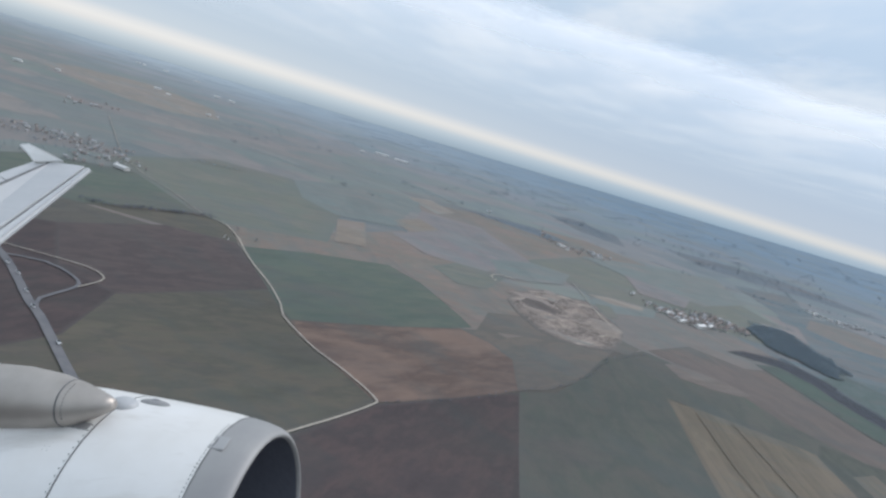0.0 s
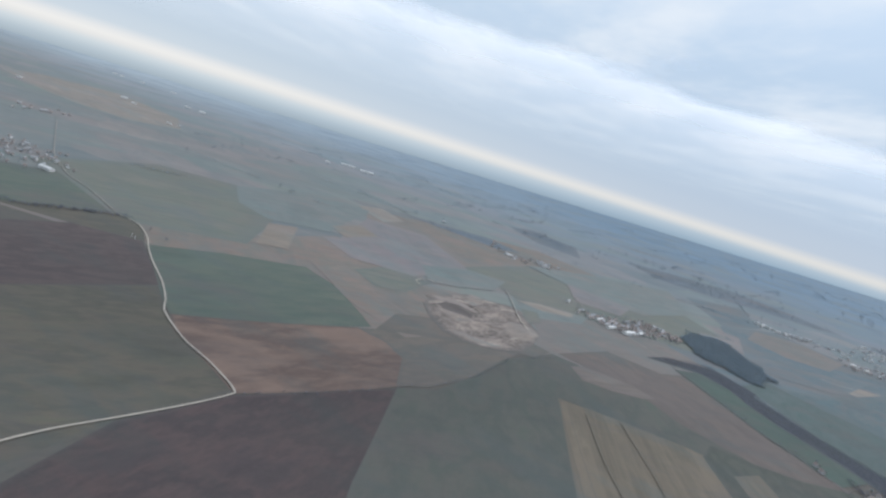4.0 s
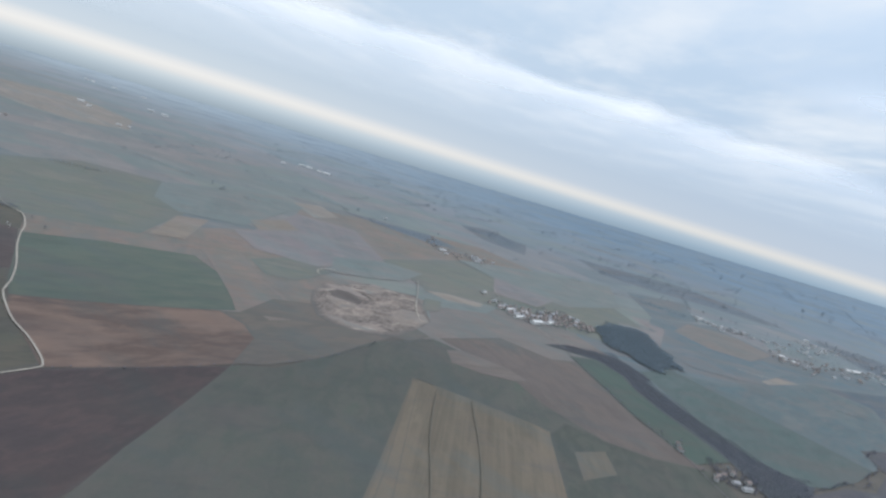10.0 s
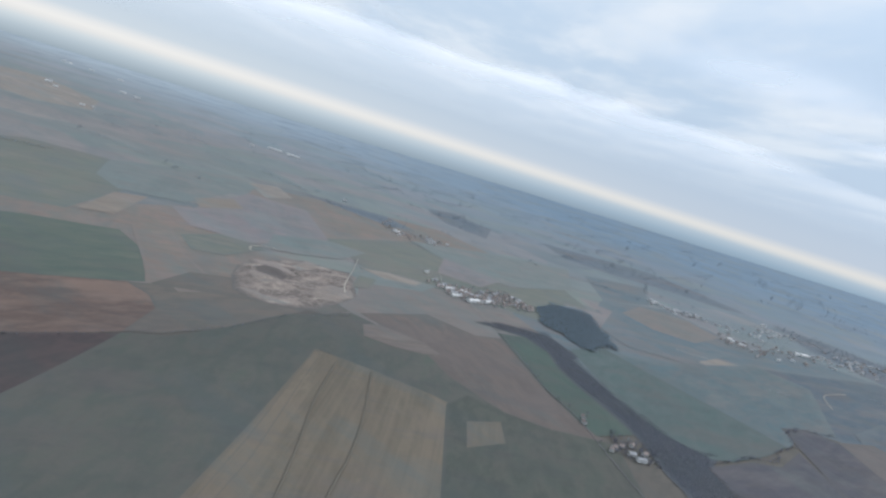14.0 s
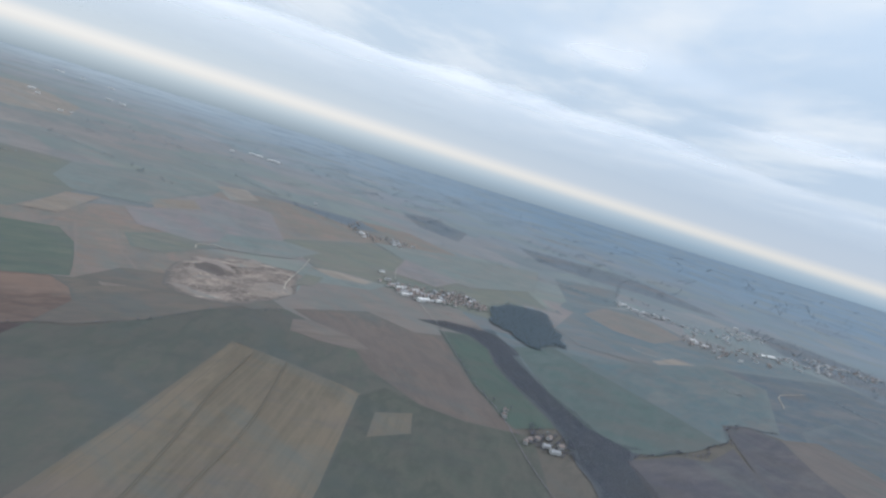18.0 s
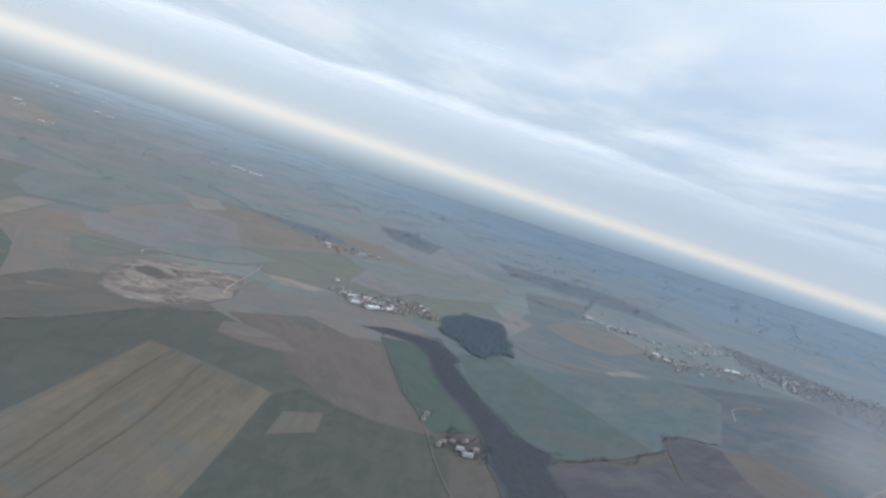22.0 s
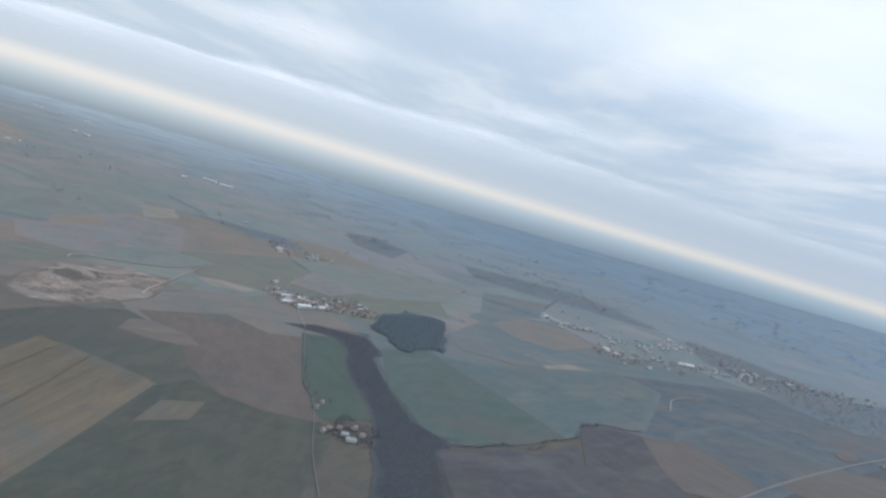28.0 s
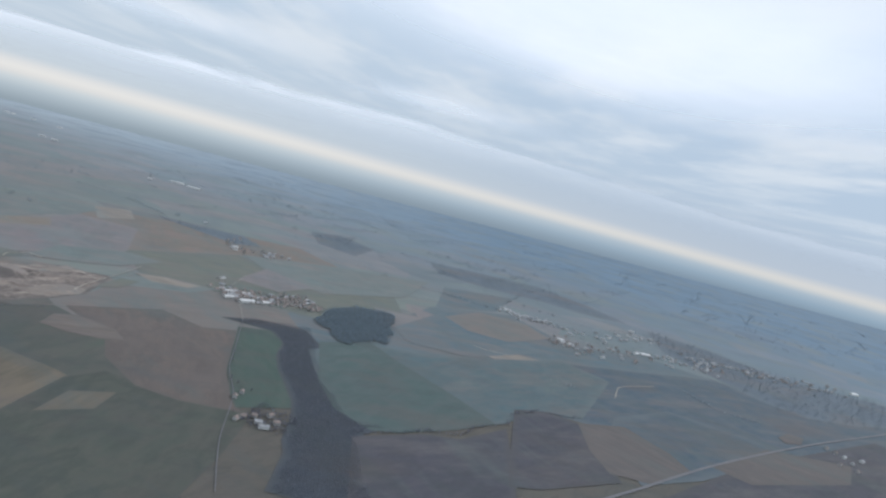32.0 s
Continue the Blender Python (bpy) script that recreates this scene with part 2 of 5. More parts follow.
def ground_material():
    """Open farmland to the horizon: a patchwork of long fields, with damp and dry patches over them; haze is put into
    its colours.
    """
    mat, nodes, links, shader = material("open_farmland", 0.95)
    spot = nodes.new("ShaderNodeNewGeometry").outputs["Position"]
    bent = nodes.new("ShaderNodeVectorMath")
    bent.operation = "ADD"
    drift = nodes.new("ShaderNodeTexNoise")
    drift.inputs["Scale"].default_value = 0.004
    scaled = nodes.new("ShaderNodeVectorMath")
    scaled.operation = "SCALE"
    scaled.inputs["Scale"].default_value = 130
    links.new(spot, drift.inputs["Vector"])
    links.new(drift.outputs["Color"], scaled.inputs[0])
    links.new(spot, bent.inputs[0])
    links.new(scaled.outputs[0], bent.inputs[1])
    place = nodes.new("ShaderNodeMapping")
    place.inputs["Scale"].default_value, place.inputs["Rotation"].default_value = (0.006, 0.0095, 0), (0, 0, radians(32))
    links.new(bent.outputs[0], place.inputs[0])
    cells = nodes.new("ShaderNodeTexVoronoi")
    cells.inputs["Scale"].default_value, cells.inputs["Randomness"].default_value = 1.0, 0.75
    cells.voronoi_dimensions = "2D"
    links.new(place.outputs[0], cells.inputs["Vector"])
    pick = nodes.new("ShaderNodeSeparateColor")
    links.new(cells.outputs["Color"], pick.inputs[0])
    palette = nodes.new("ShaderNodeValToRGB")
    palette.color_ramp.interpolation = "CONSTANT"
    ramp_stops(palette, [(0.0, (0.148, 0.182, 0.172)), (0.16, (0.2, 0.187, 0.18)), (0.32, (0.156, 0.192, 0.182)), (0.46, (0.208, 0.19, 0.184)),
                         (0.58, (0.16, 0.182, 0.178)), (0.72, (0.164, 0.198, 0.176)), (0.86, (0.24, 0.218, 0.2)), (0.93, (0.115, 0.145, 0.152))])
    links.new(pick.outputs[0], palette.inputs[0])
    broad = spread(nodes, links, link_noise(nodes, links, spot, 0.006, 5, 0.6, (1, 2, 0)), 0.35, 0.65)
    fine = spread(nodes, links, link_noise(nodes, links, spot, 0.09, 6, 0.7), 0.3, 0.7)
    farmed = blend(nodes, links, spread(nodes, links, broad, 0, 1, 0, 0.4), palette.outputs[0], (0.118, 0.135, 0.132))
    farmed = blend(nodes, links, spread(nodes, links, fine, 0, 1, 0, 0.25), farmed, (0.19, 0.168, 0.155))
    farmed = streaked(nodes, links, spot, farmed, (0.12, 0.144, 0.152), (0.212, 0.206, 0.198), 0.011, 0.3, 0.45)
    # outside the farmed valley, haze is put into the colour: blue-grey, in drawn-out patches
    hazed_land = blend(nodes, links, spread(nodes, links, link_noise(nodes, links, spot, 0.0022, 4, 0.6, (0.6, 1.6, 0), radians(-20)), 0.4, 0.6), (0.128, 0.2, 0.268), (0.114, 0.18, 0.24))
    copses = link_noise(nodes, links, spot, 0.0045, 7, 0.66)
    hazed_land = blend(nodes, links, spread(nodes, links, copses, 0.5, 0.62, 0, 0.6), hazed_land, (0.088, 0.138, 0.186))
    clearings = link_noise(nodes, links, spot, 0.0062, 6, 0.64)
    hazed_land = blend(nodes, links, spread(nodes, links, clearings, 0.5, 0.62, 0, 0.8), hazed_land, (0.155, 0.192, 0.21))
    # westwards a paler haze is put into the far land's colour
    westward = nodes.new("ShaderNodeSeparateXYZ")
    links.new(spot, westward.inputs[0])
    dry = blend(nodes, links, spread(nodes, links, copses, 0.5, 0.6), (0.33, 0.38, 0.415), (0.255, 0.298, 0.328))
    hazed_land = blend(nodes, links, spread(nodes, links, westward.outputs["X"], 900, -1900, 0, 0.9), hazed_land, dry)
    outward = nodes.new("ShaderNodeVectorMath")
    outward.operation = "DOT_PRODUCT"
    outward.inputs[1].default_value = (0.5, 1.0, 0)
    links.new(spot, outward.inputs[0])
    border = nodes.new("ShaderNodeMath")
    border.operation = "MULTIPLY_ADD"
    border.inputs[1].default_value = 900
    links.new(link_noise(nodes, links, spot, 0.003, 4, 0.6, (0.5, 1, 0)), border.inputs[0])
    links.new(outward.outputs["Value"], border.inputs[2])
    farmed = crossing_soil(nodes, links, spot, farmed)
    links.new(blend(nodes, links, spread(nodes, links, border.outputs[0], 1850, 3900), farmed, hazed_land), shader.inputs["Base Color"])
    return mat


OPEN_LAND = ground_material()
TEAL_CROP = field_material("young_crop", (0.0846, 0.1154, 0.0948), (0.1042, 0.1226, 0.0976), (0.115, 0.1207, 0.0942), radians(40), 0.15, 0.008)
GREEN_CROP = field_material("bright_crop", (0.0538, 0.0899, 0.0746), (0.064, 0.0952, 0.0795), (0.0741, 0.0885, 0.0732), radians(-70), 0.15)
GREY_CROP = field_material("thin_crop", (0.0816, 0.0898, 0.0785), (0.0962, 0.0937, 0.0814), (0.0746, 0.0884, 0.0711), radians(86), 0.15, 0.008)
OLIVE = field_material("rough_grass", (0.0852, 0.0828, 0.0673), (0.1131, 0.0958, 0.0754), (0.0973, 0.0951, 0.067), radians(35), 0.15)
BROWN = field_material("ploughed_soil", (0.0753, 0.0584, 0.0579), (0.1041, 0.0772, 0.0719), (0.0667, 0.0541, 0.0545), radians(40), 0.15, 0.014)
STRIPED = field_material("dry_ploughed_soil", (0.1202, 0.0834, 0.07), (0.2044, 0.1406, 0.1112), (0.1722, 0.1177, 0.093), radians(38), 0.1, 0.0048)
DARK_SOIL = field_material("damp_soil", (0.0593, 0.0456, 0.0473), (0.0861, 0.0597, 0.0571), (0.0516, 0.0423, 0.0425), radians(70), 0.15, 0.012)
REDDISH = field_material("reddish_soil", (0.1177, 0.0968, 0.0875), (0.1419, 0.1127, 0.0979), (0.0968, 0.089, 0.0823), radians(-70), 0.15, 0.01)
STUBBLE = field_material("stubble", (0.1376, 0.1151, 0.0856), (0.1167, 0.1021, 0.0754), (0.1758, 0.1412, 0.104), radians(88), 0.3, 0.009, 0.0, 0.4)
WEEDS = field_material("weedy_margin", (0.0893, 0.084, 0.073), (0.1071, 0.095, 0.0806), (0.0945, 0.09, 0.0749), radians(60), 0.15, 0.02)
TAN = field_material("dry_grass", (0.154, 0.1284, 0.1113), (0.1212, 0.1027, 0.0908), (0.1822, 0.1525, 0.1282), radians(30), 0.4, 0.009)
PALE = field_material("pale_stubble", (0.2105, 0.1786, 0.1466), (0.1749, 0.1475, 0.1219), (0.2306, 0.1956, 0.1587), radians(50), 0.5, edge=(0.158, 0.158, 0.15))
# Blue haze is put into the colours of this scrub and meadow
SCRUB = field_material("hazed_valley_scrub", (0.0464, 0.0581, 0.0741), (0.0576, 0.067, 0.0794), (0.0507, 0.0626, 0.0759), radians(70), 0.3, 0.02)
HAZED_MEADOW = field_material("hazed_meadow", (0.0821, 0.1378, 0.1639), (0.1043, 0.1409, 0.1618), (0.1226, 0.1423, 0.1574), radians(35), 0.15, 0.012, 0.6, edge=(0.158, 0.158, 0.15))


def quarry_material():
    """Dug sand: broken ground in browns, lit ridges and shadows put into the ramp, thin pale tracks that follow the
    benches.
    """
    mat, nodes, links, shader = material("quarried_sand", 0.95)
    spot = nodes.new("ShaderNodeNewGeometry").outputs["Position"]
    heaps = link_noise(nodes, links, spot, 0.03, 7, 0.68, (0.7, 1.4, 0), radians(55))
    colour = soil_ramp(nodes, links, heaps, [(0.34, (0.072, 0.062, 0.058)), (0.44, (0.125, 0.104, 0.093)), (0.52, (0.19, 0.157, 0.137)), (0.58, (0.26, 0.216, 0.185)), (0.66, (0.4, 0.34, 0.29))])
    bench = link_noise(nodes, links, spot, 0.02, 4, 0.55, (0.8, 1.3, 0), radians(25))
    for level in (0.36, 0.43, 0.49, 0.55, 0.62):
        edge = nodes.new("ShaderNodeMath")
        edge.operation = "COMPARE"
        edge.inputs[1].default_value, edge.inputs[2].default_value = level, 0.008
        links.new(bench, edge.inputs[0])
        colour = blend(nodes, links, spread(nodes, links, edge.outputs[0], 0, 1, 0, 0.75), colour, (0.29, 0.245, 0.208))
    fine = link_noise(nodes, links, spot, 0.14, 6, 0.7)
    colour = blend(nodes, links, spread(nodes, links, fine, 0.5, 0.68, 0, 0.5), colour, (0.112, 0.094, 0.083))
    links.new(blend(nodes, links, verge(nodes, links, spot, 0.0), (0.12, 0.112, 0.104), colour), shader.inputs["Base Color"])
    bump = nodes.new("ShaderNodeBump")
    bump.inputs["Strength"].default_value, bump.inputs["Distance"].default_value = 0.6, 1.2
    links.new(fine, bump.inputs["Height"])
    links.new(bump.outputs[0], shader.inputs["Normal"])
    return mat


SPOIL = quarry_material()
PALE_SAND = field_material("pale_sand", (0.2469, 0.2073, 0.1771), (0.1811, 0.1514, 0.1298), (0.2963, 0.2511, 0.2138), radians(15), 0.3, 0.05)
MEADOW = field_material("worn_meadow", (0.1283, 0.1501, 0.1242), (0.1482, 0.1543, 0.1256), (0.1633, 0.1545, 0.1269), radians(25), 0.12, 0.009, 0.22, edge=(0.122, 0.132, 0.13))
FALLOW = field_material("fallow_land", (0.2013, 0.1518, 0.1261), (0.1512, 0.149, 0.1244), (0.2247, 0.1687, 0.1394), radians(30), 0.15, 0.012, 0.5, edge=(0.158, 0.158, 0.15))
PIT_FLOOR = field_material("dark_quarry_floor", (0.105, 0.0893, 0.0821), (0.1313, 0.1103, 0.1004), (0.0945, 0.084, 0.0778), radians(15), 0.3, 0.05)
FAR_TRACK = plain_material("worn_earth_track", (0.3, 0.28, 0.25), (0.22, 0.21, 0.19), 0.12)
# Distant fields and woods: haze is put in as paler, bluer colours
HAZED_BROWN = field_material("hazed_brown_soil", (0.2061, 0.1751, 0.1779), (0.155, 0.1672, 0.1741), (0.2275, 0.1925, 0.1918), radians(20), 0.2, 0.011, 0.5, edge=(0.158, 0.158, 0.15))
HAZED_GREEN = field_material("hazed_grass", (0.1373, 0.1796, 0.1737), (0.163, 0.1805, 0.1718), (0.1801, 0.1842, 0.173), radians(20), 0.2, 0.011, 0.4, edge=(0.158, 0.158, 0.15))
HAZED_TAN = field_material("hazed_dry_grass", (0.2408, 0.2103, 0.1791), (0.1742, 0.1614, 0.1484), (0.2692, 0.2327, 0.1928), radians(-20), 0.3, 0.006, edge=(0.158, 0.158, 0.15))
HAZED_WOOD = field_material("hazed_woods", (0.1, 0.13, 0.158), (0.116, 0.146, 0.174), (0.107, 0.138, 0.165), radians(-20), 0.2, 0.006, edge=(0.137, 0.157, 0.168))
# Crop and meadow of the east side, with blue haze put in
VALLEY_CROP = field_material("hazed_crop", (0.0736, 0.1222, 0.1366), (0.0962, 0.1266, 0.1372), (0.0895, 0.1261, 0.1291), radians(60), 0.15, 0.01, 0.45, edge=(0.158, 0.158, 0.15))
BLUED_MEADOW = field_material("blued_meadow", (0.0596, 0.0976, 0.1258), (0.0746, 0.101, 0.1258), (0.0832, 0.101, 0.1215), radians(40), 0.15, 0.012, 0.45, edge=(0.158, 0.158, 0.15))
DARK_OLIVE = field_material("wet_rough_grass", (0.0647, 0.0741, 0.0627), (0.0831, 0.0859, 0.0718), (0.0703, 0.0837, 0.0657), radians(80), 0.15)
SLOPE_GRASS = field_material("dry_slope_grass", (0.1216, 0.1126, 0.0984), (0.1494, 0.1237, 0.1034), (0.1047, 0.1085, 0.0927), radians(40), 0.15, 0.012)
DIM_FALLOW = field_material("dark_fallow_land", (0.1705, 0.1442, 0.1309), (0.1436, 0.1442, 0.1309), (0.201, 0.1655, 0.1456), radians(30), 0.15, 0.012, 0.4, edge=(0.158, 0.158, 0.15))
WORN_LANE = plain_material("worn_stubble_lane", (0.1098, 0.0986, 0.0759), (0.1322, 0.1187, 0.092), 0.06)
# Haze shifts the dull soil and the valley grass towards blue
DULL_SOIL = field_material("dull_soil", (0.0605, 0.0606, 0.0756), (0.072, 0.0698, 0.0856), (0.0547, 0.0599, 0.071), radians(50), 0.12, 0.01, 0.3)
DULL_TAN = field_material("dull_dry_grass", (0.1232, 0.1073, 0.1013), (0.1046, 0.0954, 0.0923), (0.148, 0.1253, 0.1145), radians(-40), 0.3, 0.012)
VALLEY_GREEN = field_material("valley_grass", (0.068, 0.1066, 0.1008), (0.0817, 0.1126, 0.1093), (0.0941, 0.1116, 0.1114), radians(60), 0.12, 0.009, 0.0, 0.0, (0.085, 0.098, 0.098))
GRAVEL = plain_material("gravel", (0.42, 0.38, 0.32), (0.31, 0.28, 0.24), 0.12)
ASPHALT = plain_material("asphalt", (0.1279, 0.1289, 0.139), (0.1673, 0.1635, 0.1685), 0.1)


# ---- land ----
RISES = ((-13, 421, -7, 90), (225, 660, 3.5, 110), (1058, 1303, 6, 200))


def land(x, y):
    """The height of the ground: a slow rise towards the far side, a dip by the track and two low swells."""
    return -14.5 + 0.0155 * min(max(y, 250), 2500) + sum(h * math.exp(-((x - a) ** 2 + (y - b) ** 2) / (2 * s * s)) for a, b, h, s in RISES)


def mesh_object(name, verts, faces, mat, parent=None, smooth=False):
    mesh = bpy.data.meshes.new(name)
    mesh.from_pydata(verts, [], faces)
    mesh.materials.append(mat)
    if smooth:
        mesh.shade_smooth()
    mesh.update()
    ob = new(name, mesh)
    if parent:
        ob.parent = parent
    return ob


def part(name, bm, mat, parent=None, label="", smooth=False):
    mesh = bpy.data.meshes.new(name)
    bm.to_mesh(mesh)
    bm.free()
    mesh.materials.append(mat)
    if smooth:
        mesh.shade_smooth()
    ob = new(name, mesh)
    if parent:
        ob.parent = parent
    return tagged(ob, label)


def steps(low, high, step, reach):
    inner = list(np.arange(low, high + 1, step))
    far, gap = [], step
    edge = 0.0
    while edge < reach:
        gap *= 1.35
        edge += gap
        far.append(edge)
    return [low - d for d in reversed(far)] + inner + [high + d for d in far]


def build_ground():
    xs, ys = steps(-720, 1700, 16, 9000), steps(180, 1500, 16, 4500)
    verts = [(x, y, land(x, y)) for y in ys for x in xs]
    n = len(xs)
    faces = [(j * n + i, j * n + i + 1, j * n + n + i + 1, j * n + n + i) for j in range(len(ys) - 1) for i in range(n - 1)]
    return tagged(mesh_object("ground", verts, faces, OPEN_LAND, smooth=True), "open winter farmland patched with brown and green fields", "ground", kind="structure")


build_ground()
LAID = []


def grown(corners, by):
    """The outline moved outwards by some metres, so that neighbours meet."""
    turn = 1 if sum(a[0] * b[1] - b[0] * a[1] for a, b in zip(corners, corners[1:] + corners[:1])) > 0 else -1
    out = []
    for k, (x, y) in enumerate(corners):
        before, after = Vector(corners[k - 1]), Vector(corners[(k + 1) % len(corners)])
        one, two = (Vector((x, y)) - before).normalized(), (after - Vector((x, y))).normalized()
        way = Vector((one.y + two.y, -one.x - two.x)) * turn
        way = way.normalized() * by if way.length > 0.3 else Vector((0, 0))
        out.append((x + way.x, y + way.y))
    return out


def drape(name, corners, mat, label, category="field", ragged=0.0, kind="structure", bump=None, cell=9, margin=0, lift=0.0):
    """A field: its outline laid over the land, with slightly uneven borders."""
    bm = bmesh.new()
    corners = grown(corners, 2.5)
    box = (min(p[0] for p in corners), max(p[0] for p in corners), min(p[1] for p in corners), max(p[1] for p in corners))
    level = 1 + max([n for b, n in LAID if b[0] < box[1] and box[0] < b[1] and b[2] < box[3] and box[2] < b[3]], default=0)
    LAID.append((box, level))
    layer = 0.1 + 0.03 * level
    whole = bm.faces.new([bm.verts.new((x, y, 0)) for x, y in corners])
    if whole.calc_center_median() and whole.normal.z < 0:
        whole.normal_flip()
    middle = sum(p[1] for p in corners) / len(corners)
    ragged = ragged or 1.6 + 12 * min(1.0, max(0.0, (middle - 650) / 250)) + 16 * min(1.0, max(0.0, (middle - 1300) / 400))
    margin = margin or min(45.0, max(5.5, (0.2 * min(1.0, max(0.0, (middle - 640) / 250))) * math.sqrt(whole.calc_area())))
    bmesh.ops.inset_region(bm, faces=[whole], thickness=margin, use_even_offset=False)
    bmesh.ops.triangulate(bm, faces=bm.faces[:])
    for _ in range(7):
        long_edges = [e for e in bm.edges if e.calc_length() > cell]
        if not long_edges:
            break
        bmesh.ops.subdivide_edges(bm, edges=long_edges, cuts=1)
        bmesh.ops.triangulate(bm, faces=[f for f in bm.faces if len(f.verts) > 3])
    rim = {v for e in bm.edges if len(e.link_faces) == 1 for v in e.verts}
    inner = bm.verts.layers.float_color.new("rim")
    sides = [(Vector((*a, 0)), Vector((*b, 0))) for a, b in zip(corners, corners[1:] + corners[:1])]
    for v in bm.verts:
        near = min((v.co - (a + (b - a) * min(1, max(0, (v.co - a).dot(b - a) / (b - a).length_squared)))).length for a, b in sides)
        share = min(1.0, near / margin)
        v[inner] = (share, share, share, 1)
    for v in bm.verts:
        if v in rim:
            v.co += ragged * 1.6 * noise.noise_vector(v.co * 0.035)
        v.co.z = land(v.co.x, v.co.y) + (0.04 if v in rim else lift + layer) + (bump(v.co, v in rim) * v[inner][0] if bump else 0)
    for f in bm.faces:
        if f.normal.z < 0:
            f.normal_flip()
    ob = part(name, bm, mat, smooth=True)
    return tagged(ob, label, category, kind=kind)


def ribbon(name, points, width, mat, label, category="road", lift=0.9):
    """A road or track along a bent line, with a slight camber."""
    line = []
    for i in range(len(points) - 1):
        p0, p1, p2, p3 = (Vector(points[min(max(i + k, 0), len(points) - 1)]) for k in (-1, 0, 1, 2))
        pieces = max(2, int((p2 - p1).length / 12))
        for k in range(pieces):
            t = k / pieces
            line.append(0.5 * (2 * p1 + (p2 - p0) * t + (2 * p0 - 5 * p1 + 4 * p2 - p3) * t * t + (3 * p1 - p0 - 3 * p2 + p3) * t ** 3))
    line.append(Vector(points[-1]))
    verts, faces = [], []
    for i, p in enumerate(line):
        ahead = (line[min(i + 1, len(line) - 1)] - line[max(i - 1, 0)]).normalized()
        side = Vector((-ahead.y, ahead.x)) * width / 2
        wide = 1 + 0.18 * noise.noise((p.x * 0.05, p.y * 0.05, 3))
        for k, up in ((-1, 0), (0, 0.12), (1, 0)):
            q = p + side * k * wide
            verts.append((q.x, q.y, land(q.x, q.y) + lift + up))
        if i:
            a = 3 * i - 3
            faces += [(a + 1, a, a + 3, a + 4), (a + 2, a + 1, a + 4, a + 5)]
    return tagged(mesh_object(name, verts, faces, mat, smooth=True), label, category, kind="structure")


# ---- fields, near to far ----
drape("field", [(-520, 200), (-496, 577), (-349, 666), (-196, 653), (-52, 744), (66, 660), (205, 691), (330, 754), (481, 804), (621, 864), (863, 886), (1184, 946), (1325, 906),
                (993, 434), (700, 200)], WEEDS, "weedy margins between ploughed fields", "field margin", margin=12)
drape("field", [(803, 807), (965, 799), (1185, 888), (1474, 1113), (1619, 1273), (1439, 1243), (1297, 1174), (1174, 1260), (999, 1168), (860, 1095), (832, 954)], BLUED_MEADOW,
      "hazy green meadow beside a country road")
drape("field", [(-556, 617), (-354, 661), (-269, 749), (-336, 812), (-408, 869), (-506, 810)], TEAL_CROP, "dark green field behind a row of trees")
drape("field", [(-349, 656), (-196, 653), (-135, 701), (-73, 747), (2, 673), (33, 601), (102, 663), (186, 706), (208, 781), (216, 895), (81, 866), (60, 1002), (-65, 1003), (-158, 818),
                (-257, 775)], FALLOW, "fallow brownish land between crops and a quarry")
drape("field", [(219, 708), (257, 689), (330, 733), (425, 743), (450, 853), (480, 892), (490, 960), (330, 964), (215, 927), (232, 806)], DIM_FALLOW, "fallow land before a village")
for corners, mat, label in (
        ([(-700, -400), (-700, 320), (-243, 274), (-44, 241), (-60, -400)], DARK_SOIL, "damp dark soil below the flight path"),
        ([(-60, -400), (-44, 241), (83, 230), (110, -400)], BROWN, "brown ploughed strip below the flight path"),
        ([(110, -400), (83, 230), (213, 262), (230, -400)], GREY_CROP, "grey green strip of thin crop"),
        ([(230, -400), (213, 262), (345, 272), (370, -400)], STUBBLE, "long strip of pale stubble"),
        ([(370, -400), (345, 272), (501, 333), (520, -400)], DARK_OLIVE, "long strip of olive rough grass"),
        ([(520, -400), (501, 333), (645, 462), (764, 454), (780, -400)], BROWN, "wide brown ploughed field"),
        ([(780, -400), (764, 454), (972, 513), (1310, 760), (1400, -400)], DARK_OLIVE, "wide rough grass field")):
    drape("field", corners, mat, label)
drape("field", [(501, 834), (601, 893), (650, 1000), (608, 1154), (519, 1124), (460, 1046), (440, 950)], HAZED_MEADOW, "meadow round a dark wood", margin=25)
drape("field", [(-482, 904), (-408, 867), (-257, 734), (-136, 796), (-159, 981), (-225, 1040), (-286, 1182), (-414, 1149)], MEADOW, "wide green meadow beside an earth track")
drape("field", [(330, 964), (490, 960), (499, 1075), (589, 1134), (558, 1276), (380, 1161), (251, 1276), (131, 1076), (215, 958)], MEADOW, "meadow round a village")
drape("field", [(591, 902), (661, 922), (870, 1086), (999, 1149), (1175, 1251), (1044, 1299), (898, 1220), (795, 1384), (637, 1268), (599, 1134)], HAZED_MEADOW,
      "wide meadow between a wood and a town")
drape("field", [(131, 1076), (251, 1276), (419, 1428), (300, 1537), (82, 1466), (-77, 1389), (-57, 1260), (62, 1259)], FALLOW, "fallow land behind a quarry")
drape("field", [(-217, 454), (-132, 563), (-107, 515), (-86, 492), (-47, 459), (-18, 426), (-52, 354), (-80, 241), (-260, 230), (-203, 375)], OLIVE,
      "olive rough grass field beside a gravel track")
drape("field", [(-329, 572), (-272, 665), (-205, 676), (-176, 629), (-134, 569), (-215, 457), (-269, 476)], BROWN, "dark brown ploughed field")
